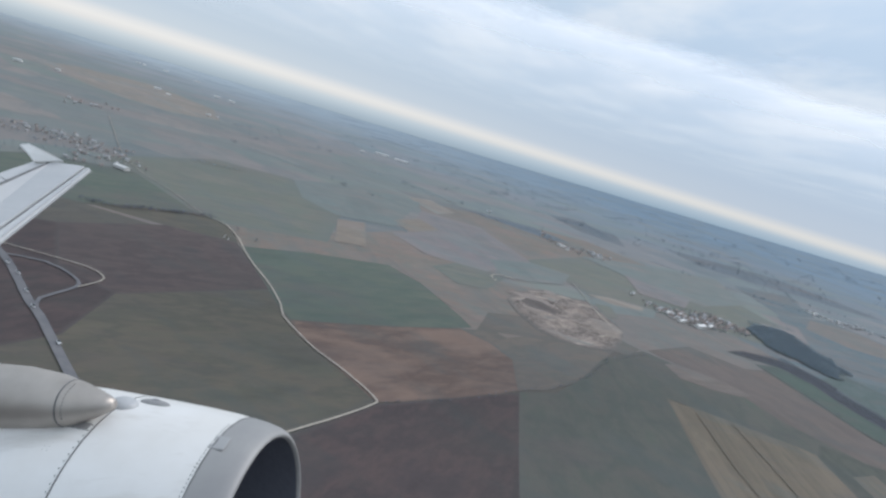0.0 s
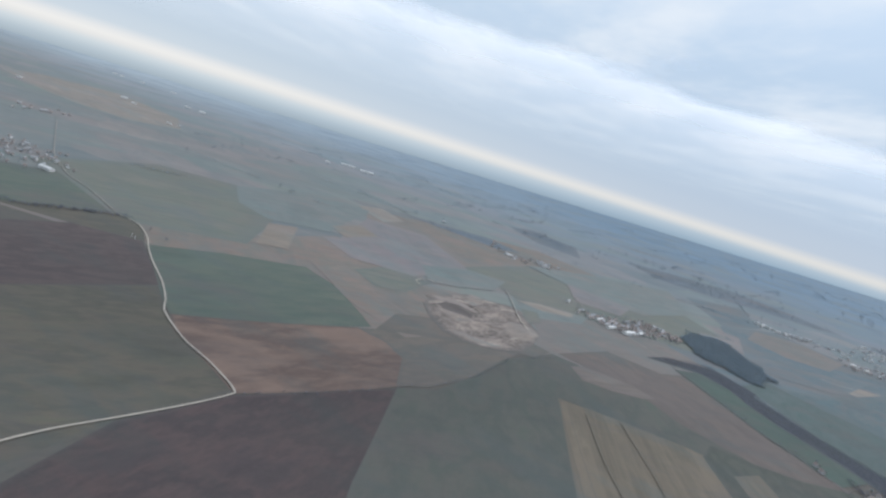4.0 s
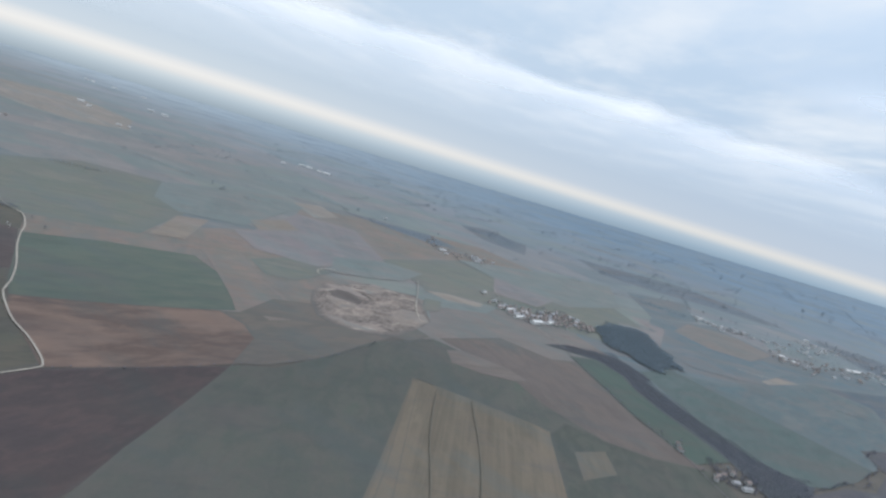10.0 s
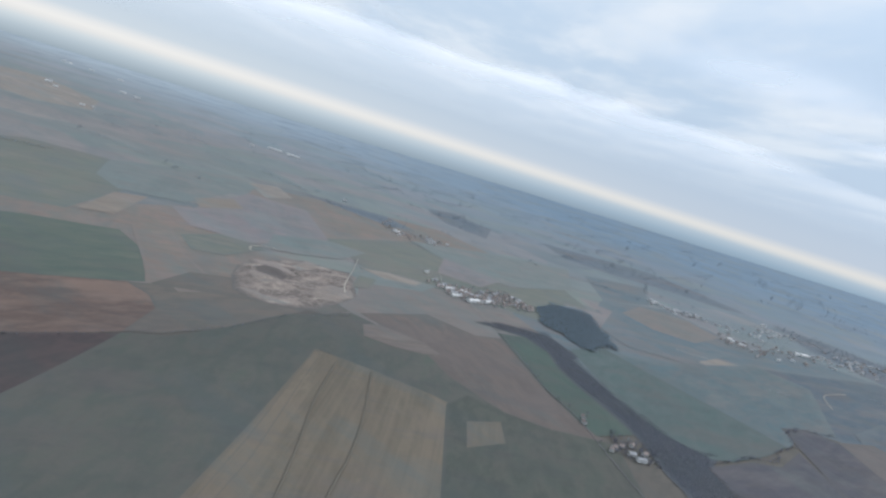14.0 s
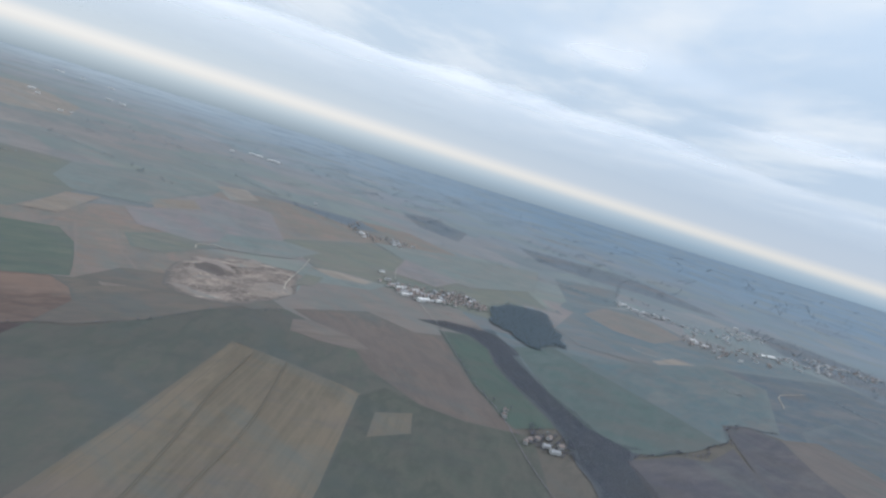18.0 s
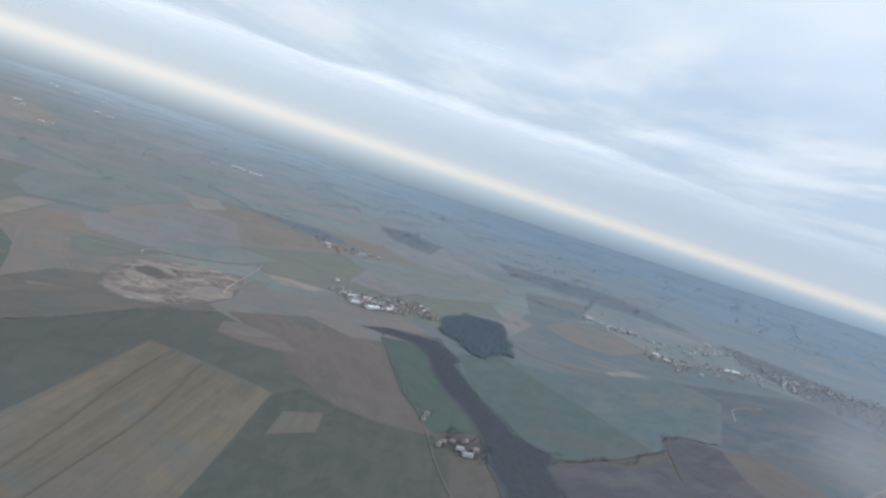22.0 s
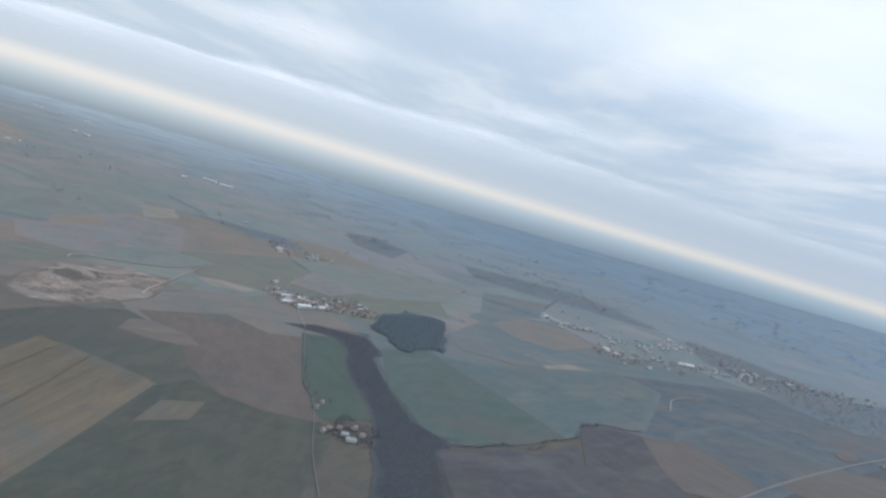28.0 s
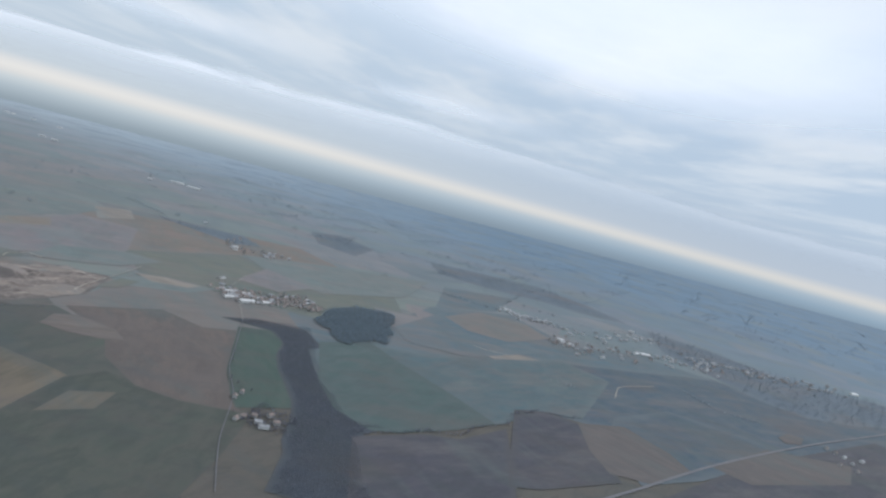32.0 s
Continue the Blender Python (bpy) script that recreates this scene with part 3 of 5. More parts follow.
drape("field", [(-437, 518), (-329, 572), (-269, 476), (-215, 457), (-203, 375), (-260, 230), (-500, 300)], DARK_SOIL, "damp dark soil round a road junction")
drape("field", [(-354, 661), (-272, 667), (-205, 680), (-236, 733), (-274, 749), (-339, 680)], OLIVE, "olive verge below a row of trees")
drape("field", [(-195, 669), (-133, 723), (-55, 770), (-11, 728), (32, 651), (45, 625), (-19, 567), (-97, 513), (-115, 538)], TEAL_CROP,
      "dark bluish green field of young crop")
drape("field", [(-97, 513), (-19, 567), (38, 611), (67, 596), (87, 568), (88, 508), (62, 482), (21, 450), (-13, 425), (-47, 459), (-86, 492)], STRIPED,
      "brown ploughed field with dry pale streaks")
drape("field", [(38, 611), (96, 648), (161, 673), (200, 688), (181, 646), (153, 574), (111, 522), (88, 508), (87, 568), (67, 596)], SLOPE_GRASS,
      "olive grass slope beside a stream")
drape("field", [(-12, 418), (21, 446), (88, 500), (87, 441), (82, 351), (67, 209), (-66, 210), (-50, 344)], DARK_SOIL, "dark brown damp ploughed field")
drape("field", [(90, 502), (120, 516), (150, 568), (181, 640), (237, 711), (292, 685), (345, 649), (352, 614), (403, 571), (369, 580), (352, 547),
                (228, 583), (221, 419), (208, 241), (82, 208), (82, 351), (87, 441)], GREY_CROP, "grey green field of thin crop")
drape("field", [(228, 577), (276, 569), (337, 555), (353, 549), (358, 440), (360, 399), (348, 250), (209, 252), (221, 419)], STUBBLE, "pale yellowish stubble field")
drape("field", [(352, 547), (369, 580), (444, 565), (496, 573), (506, 557), (509, 484), (502, 310), (348, 250), (353, 399)], DARK_OLIVE, "olive green rough field")
drape("field", [(370, 524), (397, 543), (398, 507), (369, 480)], STUBBLE, "small pale square plot of stubble", lift=0.05, margin=12)
drape("field", [(247, 723), (318, 804), (379, 777), (412, 801), (452, 652), (481, 593), (496, 573), (444, 565), (403, 571), (352, 614), (325, 663)], REDDISH,
      "reddish brown bare soil field", margin=14)
drape("field", [(262, 652), (256, 686), (270, 700), (292, 694), (318, 688), (338, 668), (322, 655), (290, 648)], TAN, "light sandy patch in a brown field", lift=0.05, margin=11)
drape("field", [(411, 821), (438, 722), (452, 669), (479, 605), (491, 582), (531, 612), (530, 632), (502, 695), (486, 728), (476, 771), (470, 824), (447, 840)],
      GREEN_CROP, "bright green strip of crop beside the valley")
drape("field", [(380, 843), (447, 842), (474, 804), (480, 753), (495, 708), (513, 670), (532, 627), (541, 592), (546, 542), (554, 517), (558, 454),
                (645, 452), (615, 534), (607, 560), (605, 597), (630, 630), (600, 620), (580, 634), (562, 680), (536, 725), (520, 792), (508, 839),
                (480, 882), (415, 874)], SCRUB, "dark bluish scrub along the valley floor")
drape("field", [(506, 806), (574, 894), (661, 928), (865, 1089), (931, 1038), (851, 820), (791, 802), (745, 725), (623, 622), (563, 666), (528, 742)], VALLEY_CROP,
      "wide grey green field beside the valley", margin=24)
drape("field", [(510, 850), (568, 905), (612, 850), (690, 770), (735, 716), (690, 668), (635, 622), (611, 612), (572, 640), (540, 708)], VALLEY_GREEN,
      "green grass sloping up from a wooded valley", margin=26)
drape("field", [(600, 584), (662, 632), (699, 644), (748, 708), (747, 674), (747, 574), (744, 444), (620, 442)], DULL_SOIL, "brown field bordered by a hedge", margin=14)
drape("field", [(765, 783), (811, 808), (846, 790), (856, 706), (860, 645), (772, 580), (744, 569), (753, 663)], DULL_SOIL, "greyish brown ploughed field behind a hedge", margin=14)
drape("field", [(885, 653), (966, 712), (1066, 810), (1155, 908), (1003, 956), (904, 857), (875, 769)], BLUED_MEADOW, "grey green field beside a country road")
drape("field", [(878, 604), (1006, 746), (1177, 907), (1397, 1101), (1499, 999), (1209, 712), (962, 493)], DULL_SOIL, "dull brown field beyond a country road", margin=20)
drape("field", [(845, 795), (908, 828), (948, 770), (960, 728), (925, 692), (897, 664), (855, 662), (845, 712)], DULL_TAN, "light dry grass corner", margin=14)
drape("field", [(-153, 951), (-121, 981), (-95, 834), (-128, 812)], PALE, "pale stubble rectangle among green fields", lift=0.3, margin=2.5, ragged=0.6)
drape("field", [(-99, 1394), (-55, 1454), (0, 1361), (-30, 1279)], HAZED_TAN, "light dry field far off")
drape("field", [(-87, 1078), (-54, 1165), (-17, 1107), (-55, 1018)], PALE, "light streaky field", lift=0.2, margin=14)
drape("field", [(-1270, 1950), (-1246, 2114), (-1088, 2251), (-933, 2160), (-777, 2037), (-652, 1773), (-722, 1643), (-876, 1667), (-1030, 1750)], HAZED_TAN,
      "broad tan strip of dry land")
drape("field", [(599, 1223), (658, 1187), (706, 1162), (627, 1111)], HAZED_BROWN, "reddish field beyond a wood")
drape("field", [(701, 1039), (730, 1034), (728, 1026), (700, 1033)], PALE, "narrow pale strip of bare ground")
drape("field", [(212, 947), (250, 966), (300, 970), (292, 943), (248, 927)], HAZED_TAN, "sandy bank beyond a quarry", lift=0.05, margin=8)

drape("field", [(-57, 1264), (53, 1267), (135, 1068), (36, 946), (-57, 976)], HAZED_BROWN, "greyish brown bare field")
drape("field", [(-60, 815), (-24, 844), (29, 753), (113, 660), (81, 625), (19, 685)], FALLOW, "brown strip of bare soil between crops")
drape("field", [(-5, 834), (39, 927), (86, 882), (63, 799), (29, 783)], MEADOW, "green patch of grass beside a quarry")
drape("field", [(542, 1131), (653, 1151), (699, 1108), (624, 1032), (568, 1037)], HAZED_BROWN, "brown field beyond a wood")
drape("field", [(714, 1026), (776, 1058), (823, 1060), (746, 998)], HAZED_TAN, "light green meadow")
drape("field", [(195, 892), (241, 954), (322, 975), (301, 919), (241, 876)], HAZED_GREEN, "grey green meadow beside a quarry")
drape("field", [(257, 1289), (429, 1425), (611, 1536), (576, 1282), (450, 1138), (367, 1160)], HAZED_GREEN, "wide grey green field beyond a village")
drape("field", [(327, 1212), (428, 1155), (390, 1063), (321, 1075)], HAZED_BROWN, "brown field behind a village", lift=0.05)
drape("field", [(652, 1530), (813, 1616), (762, 1383), (643, 1273)], HAZED_MEADOW, "far grey green field")
drape("field", [(-282, 1180), (-190, 1363), (-72, 1362), (-83, 1022), (-164, 982), (-228, 1039)], HAZED_GREEN, "far green field beside a pale plot")
drape("field", [(-78, 974), (8, 1082), (128, 1029), (64, 900), (-18, 893)], HAZED_BROWN, "brown field before a quarry")
drape("field", [(653, 1223), (733, 1192), (838, 1123), (703, 968), (616, 966), (589, 1031)], HAZED_MEADOW, "green field between wood and town")
drape("field", [(1001, 766), (1122, 893), (1254, 923), (1204, 840), (1035, 742)], DULL_TAN, "dry field beside a road", lift=0.05, margin=18)
drape("field", [(256, 1877), (328, 1955), (438, 1846), (418, 1647), (318, 1693)], HAZED_WOOD, "far dark wood", margin=70, lift=0.05)
drape("field", [(595, 1897), (756, 1942), (922, 1974), (1036, 1859), (1118, 1707), (1042, 1675), (900, 1701), (750, 1688), (631, 1722)], HAZED_WOOD, "long belt of far dark woods", margin=70)
drape("field", [(1163, 1662), (1300, 1609), (1420, 1485), (1661, 1502), (1670, 1362), (1424, 1201), (1307, 1154), (1243, 1186), (1196, 1272), (1130, 1415)], HAZED_WOOD,
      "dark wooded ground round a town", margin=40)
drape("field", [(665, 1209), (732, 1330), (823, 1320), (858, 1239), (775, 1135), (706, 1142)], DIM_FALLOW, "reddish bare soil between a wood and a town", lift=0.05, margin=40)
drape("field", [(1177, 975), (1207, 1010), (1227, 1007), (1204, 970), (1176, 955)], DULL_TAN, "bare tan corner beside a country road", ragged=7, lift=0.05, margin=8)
drape("field", [(-17, 1479), (88, 1486), (182, 1503), (251, 1422), (202, 1384), (102, 1426)], HAZED_WOOD, "dark belt of trees beyond fields", margin=70)

drape("field", [(227, 575), (231, 571), (230, 483), (230, 378), (219, 240), (216, 240), (225, 400)], STUBBLE, "pale headland along a stubble field", lift=0.05, margin=2.5)
for lane in ([(249, 562), (249, 475), (254, 406), (258, 300), (260, 240)], [(281, 565), (287, 481), (288, 419), (284, 366), (278, 240)]):
    ribbon("tramline", lane, 1.1, WORN_LANE, "dark worn wheel lane through stubble", "track", lift=1.1)

# ---- roads ----
ribbon("track", [(-150, 90), (-106, 221), (-79, 300), (-53, 348), (-32, 385), (-15, 417), (-14, 426), (-26, 440), (-47, 459), (-68, 474), (-86, 492), (-106, 516), (-115, 538),
                 (-137, 577), (-170, 626), (-195, 669), (-206, 691), (-236, 733), (-257, 746)], 1.6, GRAVEL, "pale gravel farm track winding between fields", "track")
ribbon("track", [(-257, 746), (-274, 755), (-347, 826), (-408, 877), (-484, 970), (-593, 1145), (-682, 1289)], 1.4, FAR_TRACK,
       "worn earth track running on between fields", "track", lift=1.0)
ribbon("road", [(-434, 578), (-353, 508), (-294, 459), (-240, 404), (-223, 389), (-170, 334), (-65, 226)], 5.6, ASPHALT, "grey asphalt main road")
ribbon("road", [(-306, 467), (-276, 476), (-249, 465), (-237, 453), (-236, 438), (-239, 413), (-232, 399)], 2.6, ASPHALT, "curved slip road of a junction", lift=0.96)
ribbon("road", [(-343, 488), (-316, 488), (-281, 490), (-252, 490), (-236, 482), (-231, 470), (-235, 448)], 1.3, GRAVEL, "gravel lane looping round a junction",
       lift=1.0)
ribbon("road", [(704, 454), (841, 601), (871, 632), (1002, 771), (1174, 934), (1395, 1128), (1670, 1362)], 3.6, ASPHALT, "straight grey country road")
ribbon("road", [(405, 851), (438, 722), (452, 669), (479, 605), (501, 512), (527, 434)], 0.8, ASPHALT, "narrow lane beside a green strip", "lane")
ribbon("road", [(320, 1113), (335, 983), (365, 947), (405, 851)], 0.9, FAR_TRACK, "village lane", "lane", lift=0.94)
ribbon("road", [(199, 992), (204, 927), (207, 857)], 1.5, FAR_TRACK, "pale quarry access road", "road", lift=1.2)

ribbon("track", [(924, 955), (936, 997), (952, 1029), (1017, 1081)], 1.8, FAR_TRACK, "worn track bending through a meadow", "track")
ribbon("track", [(714, 1045), (735, 1040), (770, 1043)], 2.0, FAR_TRACK, "pale bare bank along a meadow", "track")

# ---- quarry ----
PIT = [(90, 775), (107, 832), (125, 862), (141, 882), (177, 884), (202, 893), (217, 842), (228, 786), (217, 736), (200, 688), (171, 664), (141, 664), (117, 678), (99, 727)]


def terraces(p, rim):
    if rim:
        return 0.0
    rough = noise.fractal((p.x * 0.022, p.y * 0.022, 0.3), 1.0, 2.0, 4)
    return 0.2 + max(0.0, 3.2 * rough + 1.4 * round(2.2 * noise.noise((p.x * 0.013, p.y * 0.02, 4))) + 0.5)


drape("field", [(72, 989), (145, 1059), (200, 1053), (176, 961), (134, 921), (87, 891)], HAZED_GREEN, "grey green field behind a quarry")
drape("field", [(54, 625), (137, 659), (212, 682), (232, 716), (212, 735), (157, 684), (100, 712), (66, 690)], SLOPE_GRASS, "grassy bank below a quarry",
      margin=20)
drape("quarry", PIT, SPOIL, "pale sandy quarry with terraces and spoil heaps", "quarry", 3.0, bump=terraces, cell=6, margin=14)


def on_terrace(p, rim):
    return terraces(p, False) + 0.25


ribbon("track", [(207, 857), (210, 816), (217, 775), (208, 746), (191, 720)], 1.6, GRAVEL, "pale haul road through a quarry", "track", lift=1.6)
ribbon("track", [(104, 784), (115, 825), (142, 864), (173, 872), (207, 857)], 1.3, FAR_TRACK, "worn haul track along the rim of a quarry", "track", lift=1.4)
ribbon("track", [(77, 858), (70, 878), (84, 901), (105, 897)], 1.8, GRAVEL, "pale track looping beside a quarry", "track", lift=1.0)
for outline, mat, label in (
        ([(103, 785), (113, 812), (133, 800), (150, 780), (143, 756), (122, 762)], PIT_FLOOR, "dark hollow cut into a quarry"),
        ([(89, 812), (104, 822), (126, 819), (152, 804), (148, 788), (125, 794), (104, 797)], PALE_SAND, "pale sandy terrace above a quarry hollow"),
        ([(105, 768), (122, 766), (147, 758), (148, 729), (129, 724), (115, 733)], PALE_SAND, "pale dug face of a quarry"),
        ([(182, 748), (193, 802), (220, 806), (227, 776), (208, 727), (192, 726)], PALE_SAND, "broad pale sand apron at the edge of a quarry"),
        ([(138, 843), (145, 887), (157, 884), (159, 845), (150, 806)], PALE_SAND, "pale upper heap of a quarry"),
        ([(116, 684), (134, 688), (150, 684), (168, 680), (186, 682), (170, 672), (134, 672)], PALE_SAND, "pale lower rim of a quarry")):
    drape("quarry_bench", outline, mat, label, "quarry", 3.0, bump=on_terrace, cell=5, margin=5)
drape("field", [(218, 896), (238, 905), (237, 848), (218, 828)], MEADOW, "dark green hollow beside a quarry")


# ---- trees ----
def leaf_material(name, colour, other):
    """Twigs and leaves: light falls on them and through them."""
    mat = plain_material(name, colour, other, 0.3)
    nodes, links = mat.node_tree.nodes, mat.node_tree.links
    lit, through_leaf, both = nodes["Principled BSDF"], nodes.new("ShaderNodeBsdfTranslucent"), nodes.new("ShaderNodeAddShader")
    through_leaf.inputs[0].default_value = (*(0.6 * c for c in colour), 1)
    links.new(lit.outputs[0], both.inputs[0])
    links.new(through_leaf.outputs[0], both.inputs[1])
    links.new(both.outputs[0], nodes["Material Output"].inputs[0])
    return mat


# Haze is put into these colours: blued throughout, palest in the far twigs
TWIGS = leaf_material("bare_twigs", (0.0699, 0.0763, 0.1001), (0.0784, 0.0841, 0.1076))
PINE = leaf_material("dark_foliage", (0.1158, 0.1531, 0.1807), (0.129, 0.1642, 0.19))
HAZED_TWIGS = leaf_material("hazed_bare_twigs", (0.113, 0.138, 0.158), (0.122, 0.146, 0.165))
BARK = plain_material("bark", (0.09, 0.078, 0.066), (0.13, 0.115, 0.1), 2.0)


def crown_faces(rng, centre, radius, tall, count, size):
    """A crown of many small tilted leaf and twig patches inside an uneven egg shape."""
    ways = rng.normal(size=(count, 3))
    ways /= np.linalg.norm(ways, axis=1)[:, None]
    lobes = 0.72 + 0.35 * np.sin(3 * np.arctan2(ways[:, 1], ways[:, 0]) + rng.uniform(0, 6)) * np.cos(4 * ways[:, 2] + rng.uniform(0, 6))
    spots = np.array(centre) + ways * (lobes * rng.uniform(0.35, 1, count) ** 0.5)[:, None] * (radius, radius, tall)
    a = rng.normal(size=(count, 3)) * (size, size, 0.22 * size)
    b = rng.normal(size=(count, 3)) * (size, size, 0.22 * size)
    return np.stack([spots - a, spots + b * 0.8, spots + a, spots - b * 0.8], 1)


def trunk_faces(base, height, width):
    ring = [(math.cos(k * math.tau / 5), math.sin(k * math.tau / 5)) for k in range(5)]
    low = [(base[0] + c * width, base[1] + s * width, base[2] - 0.3) for c, s in ring]
    high = [(base[0] + c * width * 0.3, base[1] + s * width * 0.3, base[2] + height) for c, s in ring]
    return [[low[k], low[(k + 1) % 5], high[(k + 1) % 5], high[k]] for k in range(5)]


def quads_object(name, quads, mat):
    quads = np.asarray(quads, float).reshape(-1, 4, 3)
    mesh = bpy.data.meshes.new(name)
    mesh.vertices.add(len(quads) * 4)
    mesh.vertices.foreach_set("co", quads.ravel())
    mesh.loops.add(len(quads) * 4)
    mesh.loops.foreach_set("vertex_index", np.arange(len(quads) * 4))
    mesh.polygons.add(len(quads))
    mesh.polygons.foreach_set("loop_start", np.arange(len(quads)) * 4)
    mesh.polygons.foreach_set("loop_total", np.full(len(quads), 4))
    mesh.materials.append(mat)
    mesh.update(calc_edges=True)
    mesh.validate()
    return new(name, mesh)


def inside(x, y, poly):
    odd = False
    for (x1, y1), (x2, y2) in zip(poly, poly[1:] + poly[:1]):
        if (y1 > y) != (y2 > y) and x < (x2 - x1) * (y - y1) / (y2 - y1) + x1:
            odd = not odd
    return odd


def woodland(name, poly, spacing, tall, mat, label, seed, patches=46, gaps=0.15, ragged=0.0):
    """A wood of many trees, each with a tapered trunk and a ragged crown; its border runs in and out by some metres."""
    rng = np.random.default_rng(seed)
    xs, ys = [p[0] for p in poly], [p[1] for p in poly]
    quads = []
    for x in np.arange(min(xs), max(xs), spacing):
        for y in np.arange(min(ys), max(ys), spacing):
            px, py = x + rng.uniform(-0.6, 0.6) * spacing, y + rng.uniform(-0.6, 0.6) * spacing
            off = ragged * noise.noise_vector((px * 0.045, py * 0.045, seed)) + 0.5 * ragged * noise.noise_vector((px * 0.15, py * 0.15, seed))
            if not inside(px + off.x, py + off.y, poly) or rng.uniform() < gaps:
                continue
            h = tall * rng.uniform(0.7, 1.25)
            z = land(px, py) + 0.2
            quads += trunk_faces((px, py, z), h * 0.8, 0.035 * h)
            quads += list(crown_faces(rng, (px, py, z + 0.62 * h), 0.52 * h, 0.4 * h, patches, 0.115 * h))
    return tagged(quads_object(name, quads, mat), label, "woodland", kind="stuff")


def hedge(points, spacing, tall, mat, label, seed, wander=1.5, name="hedgerow"):
    """A line of bushes and small trees."""
    rng = np.random.default_rng(seed)
    quads = []
    for (x1, y1), (x2, y2) in zip(points, points[1:]):
        count = max(1, int(math.hypot(x2 - x1, y2 - y1) / spacing))
        for k in range(count):
            t = (k + rng.uniform(0, 1)) / count
            px, py = x1 + (x2 - x1) * t + rng.normal() * wander, y1 + (y2 - y1) * t + rng.normal() * wander
            h = tall * rng.uniform(0.45, 1.3)
            z = land(px, py) + 0.2
            quads += trunk_faces((px, py, z), h * 0.6, 0.04 * h)
            quads += list(crown_faces(rng, (px, py, z + 0.55 * h), 0.5 * h, 0.48 * h, 34, 0.11 * h))
    return tagged(quads_object(name, quads, mat), label, "hedge", kind="stuff")


WOOD = [(477, 1029), (518, 1095), (569, 1118), (589, 1031), (587, 930), (549, 882), (525, 870), (510, 911), (482, 939)]
BELT = [(387, 849), (447, 845), (476, 806), (484, 753), (499, 708), (517, 670), (536, 627), (545, 592), (550, 542), (558, 517), (562, 454), (641, 452),
        (613, 534), (605, 560), (603, 597), (623, 626), (598, 620), (577, 634), (558, 680), (532, 725), (516, 792), (504, 839), (482, 902), (415, 874)]
woodland("wood", WOOD, 3.0, 4.2, PINE, "dark dense wood beside a village", 1, 40, 0.03, 15)
woodland("wood", BELT, 2.0, 1.6, TWIGS, "bare winter trees along a valley stream", 2, patches=18, gaps=0.08, ragged=7)
hedge([(-12, 421), (21, 448), (45, 464), (90, 506), (122, 533), (156, 576), (182, 639), (235, 696)], 4, 1.7, TWIGS, "dark bushes along a narrow stream", 3)
hedge([(599, 591), (667, 647), (699, 655), (712, 687), (749, 723), (763, 770), (791, 800), (828, 809), (851, 817)], 3.0, 2.8, TWIGS, "dark hedge winding between fields", 4)
hedge([(-365, 670), (-337, 676), (-312, 700), (-284, 733), (-259, 752)], 1.5, 4.0, TWIGS, "row of bare trees beside a field", 5, 3)
hedge([(-428, 1076), (-398, 1084), (-351, 1111)], 2.5, 3.6, HAZED_TWIGS, "far clump of bare trees", 6, 4)
hedge([(425, 773), (453, 669), (480, 605)], 9, 2.2, TWIGS, "sparse bushes along a lane", 7, 1)

woodland("wood", [(300, 1036), (325, 973), (380, 935), (480, 984), (475, 1027), (430, 1085), (390, 1056), (350, 1007)], 7, 3.4, TWIGS, "garden trees among village houses", 8, 36, 0.55)
woodland("wood", [(783, 1449), (898, 1215), (1074, 1289), (1245, 1413), (1567, 1469), (1608, 1555), (1277, 1537), (1102, 1602), (943, 1413)], 9, 2.8, HAZED_TWIGS,
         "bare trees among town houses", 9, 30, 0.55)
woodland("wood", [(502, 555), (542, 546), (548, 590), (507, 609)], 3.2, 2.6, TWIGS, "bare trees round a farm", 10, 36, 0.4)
woodland("wood", [(-660, 940), (-499, 988), (-433, 895), (-434, 857), (-529, 762)], 12, 4, HAZED_TWIGS, "bare trees among settlement houses", 21, 30, 0.5)
woodland("wood", [(162, 1484), (201, 1330), (251, 1320), (330, 1333), (310, 1382), (231, 1383)], 8, 4, HAZED_TWIGS, "bare trees round a far village", 22, 30, 0.5)


woodland("wood", [(1163, 1662), (1300, 1609), (1420, 1485), (1661, 1502), (1670, 1362), (1424, 1201), (1307, 1154), (1243, 1186), (1196, 1272), (1130, 1415)], 12, 5.5, HAZED_TWIGS, "scattered bare trees round a town", 23, 22, 0.3, 40)
hedge([(827, 960), (847, 953), (865, 955)], 5, 3.2, HAZED_TWIGS, "dark hedge in a meadow", 24, 2)
hedge([(1071, 1102), (1103, 1034), (1170, 1024)], 6, 3.0, HAZED_TWIGS, "dark hedge below a town", 25, 2)


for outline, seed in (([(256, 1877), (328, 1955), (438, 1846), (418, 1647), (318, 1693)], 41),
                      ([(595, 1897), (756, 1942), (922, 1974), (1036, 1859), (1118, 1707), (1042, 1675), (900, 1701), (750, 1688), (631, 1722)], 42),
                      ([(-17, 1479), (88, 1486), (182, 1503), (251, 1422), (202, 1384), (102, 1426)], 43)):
    woodland("wood", outline, 13, 4.2, HAZED_TWIGS, "far dark wood with a ragged border", seed, 20, 0.4, 95)


